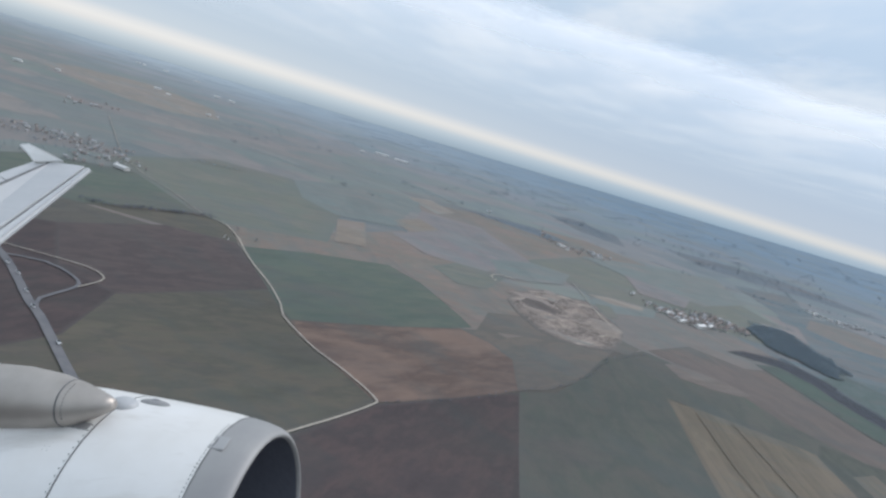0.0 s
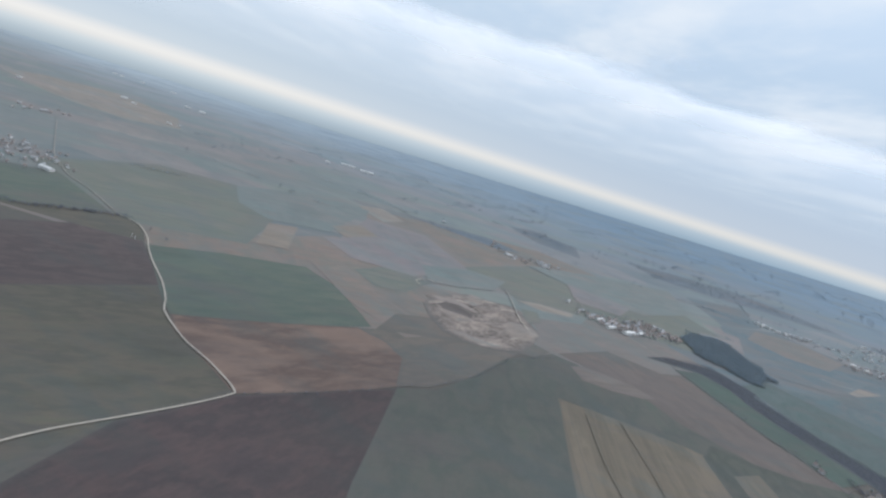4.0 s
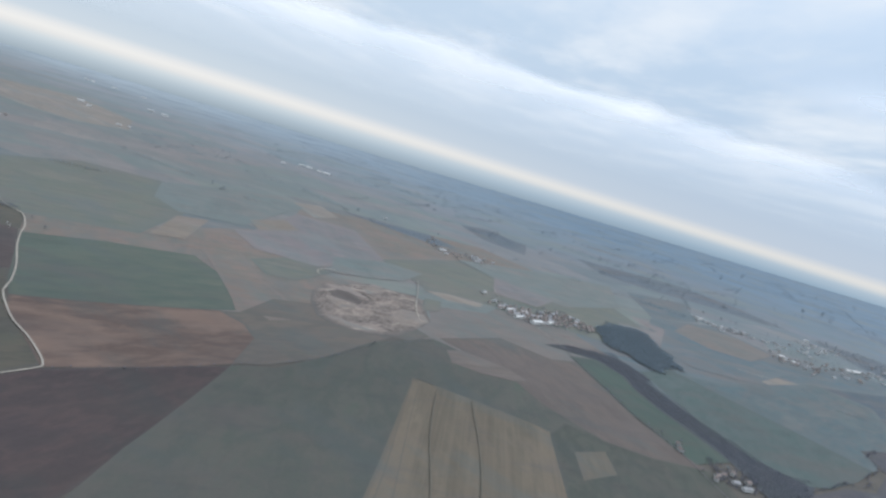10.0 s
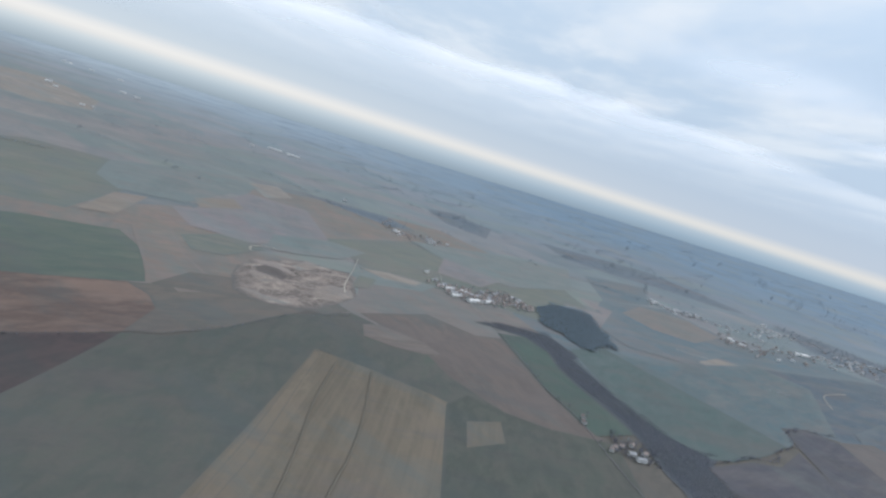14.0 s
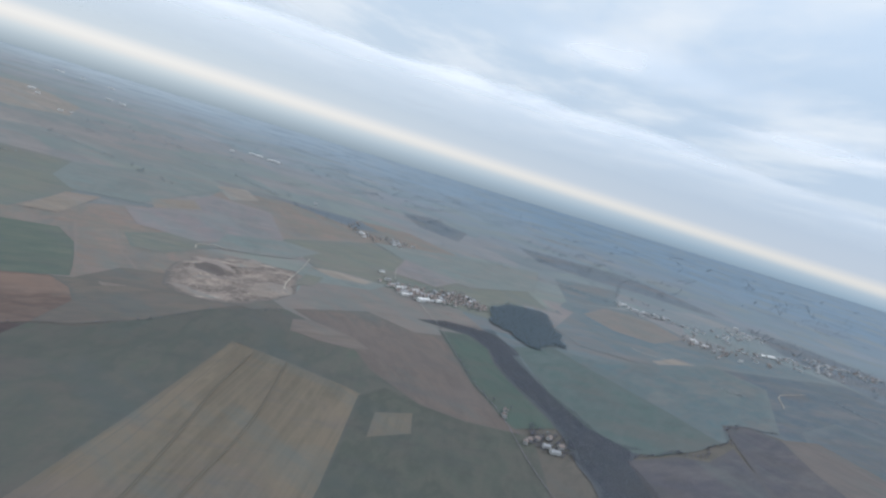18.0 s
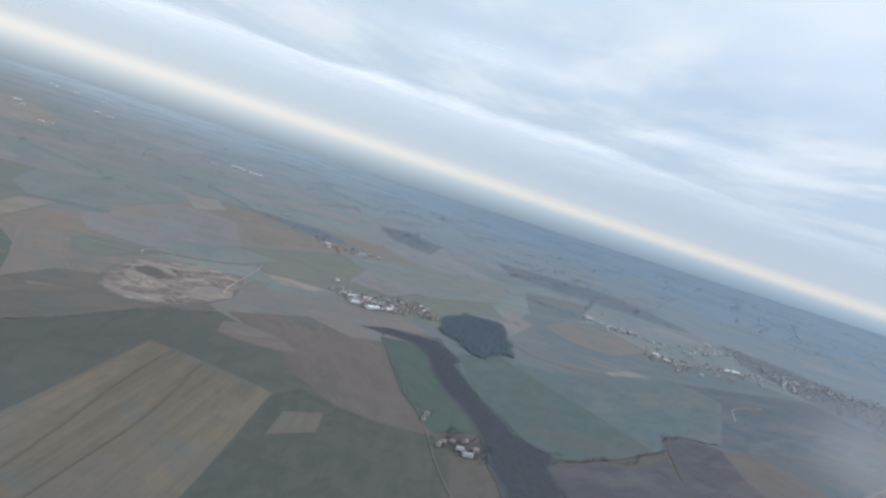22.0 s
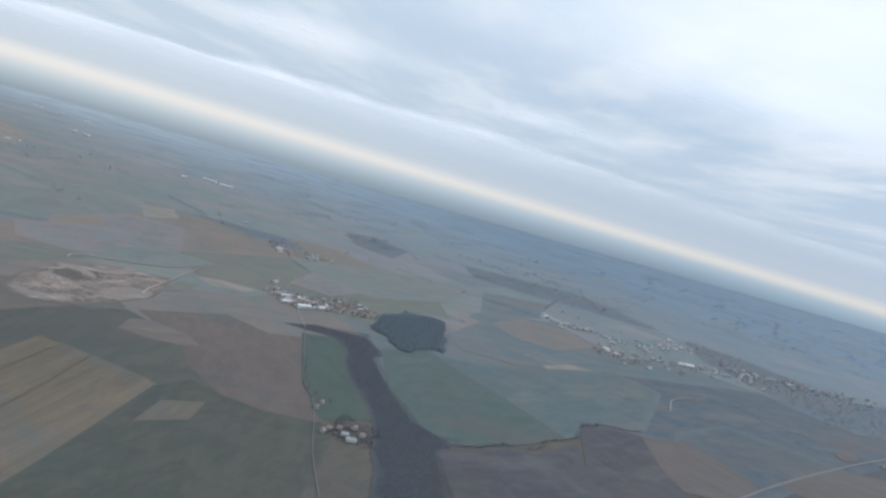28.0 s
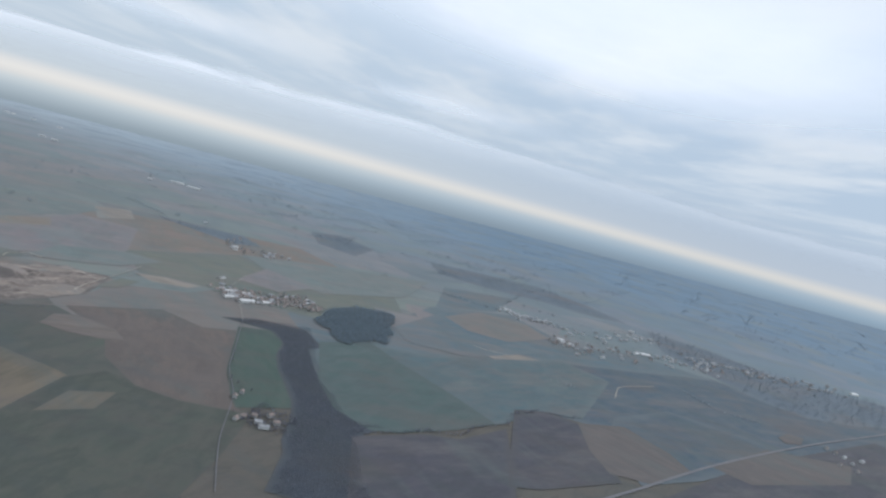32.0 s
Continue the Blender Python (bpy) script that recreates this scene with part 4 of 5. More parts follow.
def far_hedgerows(seed, count):
    """Broken tree lines and small copses along the borders of the far fields."""
    rng = np.random.default_rng(seed)
    quads = []
    for _ in range(count):
        y = rng.uniform(1450, 3600)
        x = rng.uniform(-700, 500 + 0.75 * y)
        if x > 900 and y < 2000:
            continue
        way = radians(rng.choice((-22, -18, 60, 66)) + rng.normal(0, 6))
        for k in range(int(rng.uniform(8, 42))):
            along = 11 * k
            px, py = x + along * math.cos(way) + rng.normal() * 5, y + along * math.sin(way) + rng.normal() * 5
            if noise.noise((px * 0.02, py * 0.02, seed)) < -0.12:
                continue
            h = rng.uniform(3, 7.5)
            z = land(px, py)
            quads += trunk_faces((px, py, z), 0.6 * h, 0.05 * h)
            quads += list(crown_faces(rng, (px, py, z + 0.5 * h), 0.8 * h, 0.4 * h, 12, 0.18 * h))
    return tagged(quads_object("hedgerow", quads, HAZED_TWIGS), "broken lines of far bare trees between fields", "hedge", kind="stuff")


far_hedgerows(44, 165)

# ---- houses ----
PLASTER = plain_material("pale_plaster", (0.5, 0.49, 0.47), (0.42, 0.41, 0.4), 0.3, by_object=0.4)
WHITE_SHEET = plain_material("white_sheet_metal", (0.7, 0.7, 0.68), (0.6, 0.6, 0.59), 0.1, 0.6, by_object=0.3)
RED_TILE = plain_material("red_brown_roof_tiles", (0.24, 0.19, 0.172), (0.3, 0.255, 0.235), 0.5, by_object=0.4)
GREY_TILE = plain_material("grey_roof_sheets", (0.36, 0.37, 0.385), (0.44, 0.44, 0.44), 0.4, by_object=0.4)


def box_mesh(bm, x0, x1, y0, y1, z0, z1):
    made = bmesh.ops.create_cube(bm, size=1)["verts"]
    for v in made:
        v.co = Vector(((x0 + x1) / 2 + v.co.x * (x1 - x0), (y0 + y1) / 2 + v.co.y * (y1 - y0), (z0 + z1) / 2 + v.co.z * (z1 - z0)))


def build_house(name, long, wide, eaves, ridge, wall_mat, roof_mat, label, category, chimney=True):
    """A gabled building: walls with gables, two roof slopes that overhang, a chimney or roof vents."""
    base = new(name)
    bm = bmesh.new()
    outline = [(-wide / 2, 0), (wide / 2, 0), (wide / 2, eaves), (0, ridge), (-wide / 2, eaves)]
    ends = [[bm.verts.new((x, y, z)) for y, z in outline] for x in (-long / 2, long / 2)]
    bm.faces.new(list(reversed(ends[0])))
    bm.faces.new(ends[1])
    for k in range(5):
        bm.faces.new((ends[0][k], ends[0][(k + 1) % 5], ends[1][(k + 1) % 5], ends[1][k]))
    part("wall", bm, wall_mat, base)
    for side in (-1, 1):
        bm = bmesh.new()
        drop = (ridge - eaves) / (wide / 2)
        over = 0.22
        y0, y1 = 0.0, side * (wide / 2 + over)
        z0, z1 = ridge + 0.06, eaves - over * drop + 0.06
        rows = []
        for x in (-long / 2 - over, long / 2 + over):
            rows.append([bm.verts.new((x, y0, z0)), bm.verts.new((x, y1, z1)), bm.verts.new((x, y1, z1 + 0.22)), bm.verts.new((x, y0, z0 + 0.22))])
        bm.faces.new(rows[0]), bm.faces.new(list(reversed(rows[1])))
        for k in range(4):
            bm.faces.new((rows[0][k], rows[1][k], rows[1][(k + 1) % 4], rows[0][(k + 1) % 4]))
        bmesh.ops.recalc_face_normals(bm, faces=bm.faces[:])
        roof = part("roof", bm, roof_mat, base)
    if chimney:
        bm = bmesh.new()
        box_mesh(bm, long * 0.2, long * 0.2 + 0.5, 0.2, 0.7, ridge - 0.9, ridge + 0.6)
        part("chimney", bm, RED_TILE, roof)
    else:
        for k in range(max(2, int(long / 7))):
            bm = bmesh.new()
            x = -long / 2 + (k + 0.5) * long / max(2, int(long / 7))
            box_mesh(bm, x - 0.6, x + 0.6, -0.4, 0.4, ridge, ridge + 0.7)
            part("roof_vent", bm, GREY_TILE, roof)
    return tagged(base, label, category)


far_off = pose(0, -4000, -50)
KINDS = [
    build_house("house", 5.6, 4.2, 2.2, 3.7, PLASTER, RED_TILE, "pale plastered house with a red brown roof", "house"),
    build_house("house", 6.6, 4.4, 2.3, 3.7, PLASTER, GREY_TILE, "pale house with a grey roof", "house"),
    build_house("house", 4.6, 4, 2.1, 3.5, PLASTER, RED_TILE, "small plastered house with a red brown roof", "house"),
    build_house("barn", 13, 5, 2.6, 3.8, WHITE_SHEET, WHITE_SHEET, "long white sheet metal barn", "barn", False),
    build_house("barn", 21, 8, 3.4, 5, WHITE_SHEET, WHITE_SHEET, "very long white sheet metal shed", "shed", False),
    build_house("barn", 9, 4.6, 2.4, 3.6, WHITE_SHEET, GREY_TILE, "white barn with a grey roof", "barn", False),
]
USED = set()


def put_house(kind, x, y, turn, group, size=1.0):
    m = pose(x, y, land(x, y) + (0.6 if y < 2150 else 0.02), 0, 0, turn)
    if kind in USED:
        ob = copy_thing(KINDS[kind], m @ Matrix.Scale(size, 4))
    else:
        USED.add(kind)
        ob = KINDS[kind]
        ob.matrix_basis = m
    return tagged(ob, group=group)


def settle(points, count, spread_by, turn, group, seed, kinds=(0, 1, 2), size=1.0):
    """Houses scattered along a bent street."""
    rng = np.random.default_rng(seed)
    taken = []
    tries = 0
    while len(taken) < count and tries < count * 20:
        tries += 1
        k = int(rng.integers(len(points) - 1))
        t = rng.uniform()
        x = points[k][0] * (1 - t) + points[k + 1][0] * t + rng.normal() * spread_by
        y = points[k][1] * (1 - t) + points[k + 1][1] * t + rng.normal() * spread_by * 1.3
        if any((x - a) ** 2 + (y - b) ** 2 < 30 for a, b in taken):
            continue
        taken.append((x, y))
        put_house(int(rng.choice(kinds)), x, y, turn + rng.choice((0, 90)) + rng.normal() * 10, group, size * rng.uniform(0.85, 1.15))


for kind, x, y, turn in ((4, 378, 945, 42), (3, 351, 947, 40), (3, 340, 978, 40), (5, 328, 983, 35), (5, 303, 1051, 60), (3, 362, 988, 42), (5, 385, 983, 30),
                         (5, 318, 1007, 40), (3, 400, 967, 50)):
    put_house(kind, x, y, turn, "village buildings")
settle([(335, 988), (360, 974), (400, 988), (430, 1027), (470, 998)], 118, 11, 40, "village buildings", 11, (0, 2, 2, 0, 1), 0.95)
for kind, x, y, turn in ((2, 484, 615, 100), (0, 482, 601, 100), (0, 523, 579, 60), (5, 525, 552, 15), (2, 503, 563, 20), (2, 511, 570, 0), (0, 532, 567, 30),
                         (1, 518, 559, 10), (2, 499, 555, 80)):
    put_house(kind, x, y, turn, "farm buildings")
for kind, x, y, turn in ((0, 1250, 981, 45), (2, 1258, 970, 30), (5, 1264, 958, 45), (1, 1261, 932, 50), (2, 1253, 904, 40), (0, 1234, 914, 45), (5, 1292, 961, 40)):
    put_house(kind, x, y, turn, "roadside buildings")
for kind, x, y, turn in ((4, -285, 2188, 5), (4, -262, 2190, 5), (3, -322, 2101, 10), (4, -217, 2165, 8), (4, -195, 2160, 8), (5, 77, 1550, 20)):
    put_house(kind, x, y, turn, "far sheds")
settle([(175, 1465), (217, 1335), (245, 1331), (286, 1363), (317, 1339)], 26, 14, 30, "far village", 12, (0, 1, 2, 5))
put_house(3, 223, 1335, 20, "far village")
settle([(790, 1430), (826, 1401), (873, 1392), (934, 1366), (1041, 1429), (1103, 1528), (1131, 1537)], 60, 14, 30, "town houses", 13, (1, 5))
settle([(883, 1251), (932, 1229), (1064, 1309), (1173, 1333), (1242, 1458), (1321, 1436), (1387, 1460), (1564, 1503)], 150, 18, 25, "town houses", 14, (0, 1, 2, 1, 5))
for kind, x, y, turn in ((3, 883, 1251, 20), (3, 898, 1227, 15), (4, 1059, 1306, 20), (3, 1042, 1301, 20), (3, 790, 1430, 15), (3, 1101, 1581, 15),
                         (4, 1608, 1529, 20)):
    put_house(kind, x, y, turn, "town houses")
settle([(-642, 934), (-589, 959), (-500, 950), (-453, 876)], 85, 21, 20, "settlement houses", 15, (0, 1, 2, 5), 0.78)
settle([(-455, 838), (-525, 800)], 8, 14, 20, "settlement houses", 16, size=0.8)
put_house(4, -425, 859, -20, "settlement houses")
settle([(-779, 1316), (-729, 1418)], 14, 16, 20, "settlement houses", 17)
for kind, x, y, turn in ((4, -1198, 1770, 10), (3, -1126, 1829, 0), (4, -1007, 2159, 30), (3, -930, 2071, 20), (3, -702, 1820, 10), (5, -684, 1840, 80), (4, -971, 2562, 15),
                         (4, -901, 2529, 0), (4, -1376, 3334, 10), (4, -1574, 3425, 15), (4, -1743, 3472, 15), (4, -1705, 3462, 80)):
    put_house(kind, x, y, turn, "far sheds")


# ---- single trees ----
def build_tree(tall, seed, mat, label):
    """A bare winter tree: tapered trunk, forking limbs, a ragged crown of twigs."""
    rng = np.random.default_rng(seed)
    base = new("tree")
    quads = trunk_faces((0, 0, 0), tall * 0.7, 0.04 * tall)
    trunk = quads_object("trunk", quads, BARK)
    trunk.parent = base
    for k in range(5):
        turn, lean, start = k * 1.3 + rng.uniform(0, 0.6), rng.uniform(0.5, 0.9), tall * rng.uniform(0.3, 0.5)
        tip = Vector((math.cos(turn) * math.sin(lean), math.sin(turn) * math.sin(lean), math.cos(lean))) * tall * 0.42
        side = Vector((-math.sin(turn), math.cos(turn), 0)) * 0.018 * tall
        up = Vector((0, 0, 0.018 * tall))
        low, high = Vector((0, 0, start)), Vector((0, 0, start)) + tip
        ring = [(side, 1), (up, 1), (side, -1), (up, -1)]
        limb = [[low + a * s, low + c * q, high + c * q * 0.3, high + a * s * 0.3] for (a, s), (c, q) in zip(ring, ring[1:] + ring[:1])]
        branch = quads_object("limb", [[tuple(p) for p in f] for f in limb], BARK)
        branch.parent = base
    crown = quads_object("crown", crown_faces(rng, (0, 0, tall * 0.66), tall * 0.34, tall * 0.36, 160, tall * 0.045), mat)
    crown.parent = base
    return tagged(base, label, "tree")


TREES = [build_tree(4.2, 31, TWIGS, "bare grey winter tree in open land"), build_tree(3.2, 32, TWIGS, "small bare tree beside farm buildings"),
         build_tree(4.8, 33, PINE, "dark evergreen tree near a village")]
STANDS = [(0, 473, 635), (0, 490, 626), (1, 492, 569), (1, 514, 549), (1, 532, 576), (1, 506, 579), (0, 542, 559), (2, 522, 589), (0, 463, 646), (0, 447, 695), (1, 437, 746),
          (0, 410, 832), (2, 398, 1008), (2, 412, 1048), (2, 352, 1006), (2, 446, 1042), (0, 300, 1036), (0, 312, 1017), (0, 694, 656), (0, 711, 685), (1, 730, 703),
          (0, 765, 772), (0, 664, 645), (1, 235, 697), (1, 182, 639), (1, 153, 573), (0, -192, 703), (0, -221, 726), (1, -247, 742)]
for n, (kind, x, y) in enumerate(STANDS):
    spot = pose(x, y, land(x, y) + 0.15, 0, 0, 47 * n)
    if any(k == kind for k, *_ in STANDS[:n]):
        copy_thing(TREES[kind], spot)
    else:
        TREES[kind].matrix_basis = spot

# ---- cars on the main road ----
GLASS = plain_material("dark_car_glass", (0.04, 0.045, 0.05), (0.05, 0.055, 0.06), 2.0, 0.15)
TYRE = plain_material("tyre_rubber", (0.03, 0.03, 0.03), (0.045, 0.045, 0.045), 4.0)
CAR_WHITE = plain_material("white_car_paint", (0.75, 0.75, 0.75), (0.68, 0.68, 0.68), 1.0, 0.3)


def build_car(long, tall, label, name="car"):
    base = new(name)
    bm = bmesh.new()
    box_mesh(bm, -long / 2, long / 2, -0.8, 0.8, 0.3, 0.3 + tall * 0.5)
    bmesh.ops.bevel(bm, geom=bm.edges[:], offset=0.12, segments=2, affect="EDGES")
    part("body", bm, CAR_WHITE, base)
    bm = bmesh.new()
    box_mesh(bm, -long * 0.32, long * 0.2, -0.7, 0.7, 0.3 + tall * 0.5, 0.3 + tall)
    for v in bm.verts:
        if v.co.z > 0.3 + tall * 0.7:
            v.co.x *= 0.75
    part("cabin", bm, GLASS, base)
    for x in (-long * 0.3, long * 0.3):
        for y in (-0.75, 0.75):
            bm = bmesh.new()
            bmesh.ops.create_cone(bm, cap_ends=True, segments=12, radius1=0.33, radius2=0.33, depth=0.2, matrix=pose(x, y, 0.33, 90))
            part("wheel", bm, TYRE, base)
    return tagged(base, label, "car", "cars on the main road")


first_car = build_car(4.2, 1.4, "white car driving on a grey main road")
SPOTS = [(-289, 453, -45), (-272, 440, -45), (-250, 416, 135), (-233, 397, 135), (-194, 362, -45)]
for n, (x, y, turn) in enumerate(SPOTS):
    spot = pose(x, y, land(x, y) + 1.04, 0, 0, turn)
    if n:
        copy_thing(first_car, spot)
    else:
        first_car.matrix_basis = spot

# ---- marker posts by the track ----
for x, y in ((-219, 682), (-213, 677)):
    bm = bmesh.new()
    bmesh.ops.create_cone(bm, cap_ends=True, segments=10, radius1=0.35, radius2=0.25, depth=3.6, matrix=Matrix.Translation((0, 0, 1.8)))
    post = part("post", bm, WHITE_SHEET)
    post.matrix_basis = Matrix.Translation((x, y, land(x, y)))
    tagged(post, "pale upright post beside a gravel track", "post", "posts by the track")


# ---- clouds ----
def cloud_material(name, cover, scale, stretch, sharp):
    """Thin cloud: it scatters the light that falls on it, with a puffed rim and a frayed body."""
    mat = bpy.data.materials.new(name)
    mat.use_nodes = True
    nodes, links = mat.node_tree.nodes, mat.node_tree.links
    nodes.clear()
    spot = nodes.new("ShaderNodeTexCoord").outputs["Object"]
    layers = nodes.new("ShaderNodeVertexColor")
    layers.layer_name = "thick"
    parts = nodes.new("ShaderNodeSeparateColor")
    links.new(layers.outputs[0], parts.inputs[0])
    puffed = nodes.new("ShaderNodeMath")
    puffed.operation = "MULTIPLY_ADD"
    puffed.inputs[1].default_value = 1.1
    links.new(link_noise(nodes, links, spot, scale, 5, 0.55, stretch), puffed.inputs[0])
    links.new(parts.outputs[0], puffed.inputs[2])
    body = spread(nodes, links, link_noise(nodes, links, spot, scale * 0.6, 3, 0.5, (1, 0.35, 0)), 0.25, 0.8, 0.6, 1.0)
    amount = nodes.new("ShaderNodeMath")
    amount.operation = "MULTIPLY"
    links.new(spread(nodes, links, puffed.outputs[0], 1.05 - sharp, 1.05 + sharp), amount.inputs[0])
    links.new(parts.outputs[1], amount.inputs[1])
    dense = nodes.new("ShaderNodeMath")
    dense.operation = "MULTIPLY"
    links.new(amount.outputs[0], dense.inputs[0])
    links.new(body, dense.inputs[1])
    scatter, thin, mixed, out = (nodes.new("ShaderNodeBsdfTranslucent"), nodes.new("ShaderNodeBsdfTransparent"), nodes.new("ShaderNodeMixShader"),
                                 nodes.new("ShaderNodeOutputMaterial"))
    scatter.inputs[0].default_value = (0.98, 0.98, 1.0, 1)
    links.new(spread(nodes, links, dense.outputs[0], 0, 1, 0, cover), mixed.inputs[0])
    links.new(thin.outputs[0], mixed.inputs[1])
    links.new(scatter.outputs[0], mixed.inputs[2])
    links.new(mixed.outputs[0], out.inputs[0])
    return mat


def cloud_sheet(xs, ys, z, mat, label, density, swell=6):
    """A sheet of cloud with a billowing underside; density(x, y) gives its rim and its thickness."""
    verts = [(x, y, z + swell * noise.fractal((x * 0.004, y * 0.004, 0.5), 1, 2, 3)) for y in ys for x in xs]
    shades = [(*density(x, y), 0, 1) for y in ys for x in xs]
    n = len(xs)
    faces = [(j * n + i, j * n + n + i, j * n + n + i + 1, j * n + i + 1) for j in range(len(ys) - 1) for i in range(n - 1)]
    ob = mesh_object("cloud", verts, faces, mat, smooth=True)
    layer = ob.data.color_attributes.new("thick", "FLOAT_COLOR", "POINT")
    layer.data.foreach_set("color", np.array(shades).ravel())
    return tagged(ob, label, "cloud", kind="structure")


def bank_density(x, y):
    """Bright along its near rim, thinner behind it and towards the east."""
    rim = 590 + 110 * min(1, max(0, (x - 420) / 300)) + 130 * min(1, max(0, (x - 700) / 300)) - 60 * min(1, max(0, (100 - x) / 400))
    rim += 35 * noise.noise((x * 0.008, 0.2, 0.7))
    inside_by = (y - rim) / 110
    fade = 0.06 + 0.94 * math.exp(-max(0.0, inside_by - 0.4) / 1.5)
    fade *= min(1, max(0.0, (1900 - y) / 500)) * (1 - 0.72 * min(1, max(0, (x - 430) / 300)))
    return min(1.0, max(0.0, inside_by)), fade * min(1, max(0, (x + 900) / 400), max(0, (2400 - x) / 600))


def puff_density(x0, y0, wide, deep):
    def density(x, y):
        reach = math.hypot((x - x0) / (wide / 2), (y - y0) / (deep / 2))
        return min(1.0, max(0.0, 1.4 - 1.4 * reach)), min(1.0, 1.6 * max(0.0, 1 - reach) ** 1.6)
    return density


CLOUD = cloud_material("cloud", 0.92, 0.016, (1.0, 0.5, 0), 0.4)
cloud_sheet(np.arange(-900, 2401, 25), np.arange(480, 1901, 20), 285, CLOUD, "bright puffed edge of a grey white cloud bank", bank_density)
SOFT_CLOUD = cloud_material("soft_cloud", 0.4, 0.01, (1.0, 0.4, 0), 0.7)
for x, y, wide, deep in ((450, 380, 230, 190), (610, 470, 230, 170)):
    cloud_sheet(np.arange(x - wide / 2, x + wide / 2 + 1, 10), np.arange(y - deep / 2, y + deep / 2 + 1, 10), 288, SOFT_CLOUD, "small soft puff of white cloud",
                puff_density(x, y, wide, deep), 3)
WHITE_CLOUD = cloud_material("white_cloud", 0.95, 0.008, (1, 0.8, 0), 0.6)
cloud_sheet(np.arange(460, 861, 20), np.arange(0, 341, 20), 285, WHITE_CLOUD, "bright white low cloud", puff_density(658, 170, 390, 330), 6)

def wisp(x, y, z, wide, tall, mat, label, seed, layers=4):
    """A small drifting shred of cloud: a few soft sheets behind one another, thinning out to nothing."""
    rng = np.random.default_rng(seed)
    verts, faces, shades, n = [], [], [], 15
    for k in range(layers):
        a, b = rng.normal(0, 0.12, 2)
        start = len(verts)
        for j in range(n):
            for i in range(n):
                u, v = 2 * i / (n - 1) - 1, 2 * j / (n - 1) - 1
                reach = math.hypot(u - a, v - b) * 1.15
                verts.append((u * wide / 2, (k - layers / 2) * 1.6 + 0.6 * noise.noise((u * 2, v * 2, k + seed)), v * tall / 2))
                shades.append((min(1, max(0, 1.3 - 1.3 * reach)), max(0.0, 1 - reach) ** 1.3, 0, 1))
        faces += [(start + j * n + i, start + j * n + i + 1, start + j * n + n + i + 1, start + j * n + n + i) for j in range(n - 1) for i in range(n - 1)]
    ob = mesh_object("cloud", verts, faces, mat, smooth=True)
    ob.location = (x, y, z)
    ob.data.color_attributes.new("thick", "FLOAT_COLOR", "POINT").data.foreach_set("color", np.array(shades).ravel())
    return tagged(ob, label, "cloud", kind="structure")


WISP = cloud_material("thin_mist", 0.17, 0.12, (1, 1, 0.8), 0.7)
wisp(504, 60, 207.5, 21, 19, WISP, "thin grey shred of low cloud", 3)

# ---- airliner, as it is at the start ----
SEAT = aim(*PATH[0][1:])
COWL = plain_material("white_engine_paint", (0.78, 0.7722, 0.7566), (0.68, 0.6633, 0.6305), 0.9, 0.4, bump_by=0.02)


def add_grime(mat):
    """Thin brownish streaks and smudges that trail back over the paint."""
    nodes, links = mat.node_tree.nodes, mat.node_tree.links
    shader = nodes["Principled BSDF"]
    clean = shader.inputs["Base Color"].links[0].from_socket
    spot = nodes.new("ShaderNodeTexCoord").outputs["Object"]
    trails = link_noise(nodes, links, spot, 2.2, 5, 0.65, (0.35, 2.2, 2.2), 0.13)
    dirty = blend(nodes, links, spread(nodes, links, trails, 0.56, 0.74, 0, 0.4), clean, (0.42, 0.38, 0.33))
    links.new(dirty, shader.inputs["Base Color"])


add_grime(COWL)
LIP = plain_material("grey_inlet_metal", (0.2952, 0.2916, 0.2923), (0.3608, 0.3564, 0.3476), 1.2, 0.6, 0.3, bump_by=0.02)
POLISHED = plain_material("polished_aluminium", (0.52, 0.48, 0.44), (0.37, 0.335, 0.305), 1.6, 0.5, 0.75, bump_by=0.02)
PANEL_GREY = plain_material("panel_grey_paint", (0.37, 0.37, 0.37), (0.33, 0.33, 0.33), 3.0, 0.5, bump_by=0.02)
# Shade inside the inlet and the vent is put into this dark colour
DUCT_SHADE = plain_material("duct_shade", (0.075, 0.08, 0.1), (0.1, 0.105, 0.13), 0.8, 0.6)
SEAM = plain_material("seam_sealant", (0.12, 0.12, 0.12), (0.18, 0.18, 0.18), 3.0, 0.7)
WING_GREY = plain_material("wing_grey_paint", (0.42, 0.43, 0.44), (0.5, 0.5, 0.5), 0.5, 0.4)

AXIS = Vector((1.0, -0.134, 0.127)).normalized()
LIP_CENTRE = Vector((-1.49, -2.51, -5.43))
ACROSS = AXIS.cross(Vector((0, 1, 0))).normalized()
ABOVE = ACROSS.cross(AXIS).normalized()


def ring_point(back, radius, turn):
    return LIP_CENTRE - AXIS * back + (ABOVE * math.cos(turn) + ACROSS * math.sin(turn)) * radius


def turned_shell(name, profile, mat, parent, label="", start=0.0, end=math.tau, around=72):
    """A body of revolution about the engine's axis, from (distance behind the lip, radius) pairs."""
    bm = bmesh.new()
    rows = [[bm.verts.new(ring_point(b, r, start + (end - start) * k / around)) for k in range(around + 1)] for b, r in profile]
    for one, two in zip(rows, rows[1:]):
        for k in range(around):
            bm.faces.new((one[k], one[k + 1], two[k + 1], two[k]))
    bmesh.ops.remove_doubles(bm, verts=bm.verts[:], dist=1e-5)
    bmesh.ops.recalc_face_normals(bm, faces=bm.faces[:])
    return part(name, bm, mat, parent, label, True)


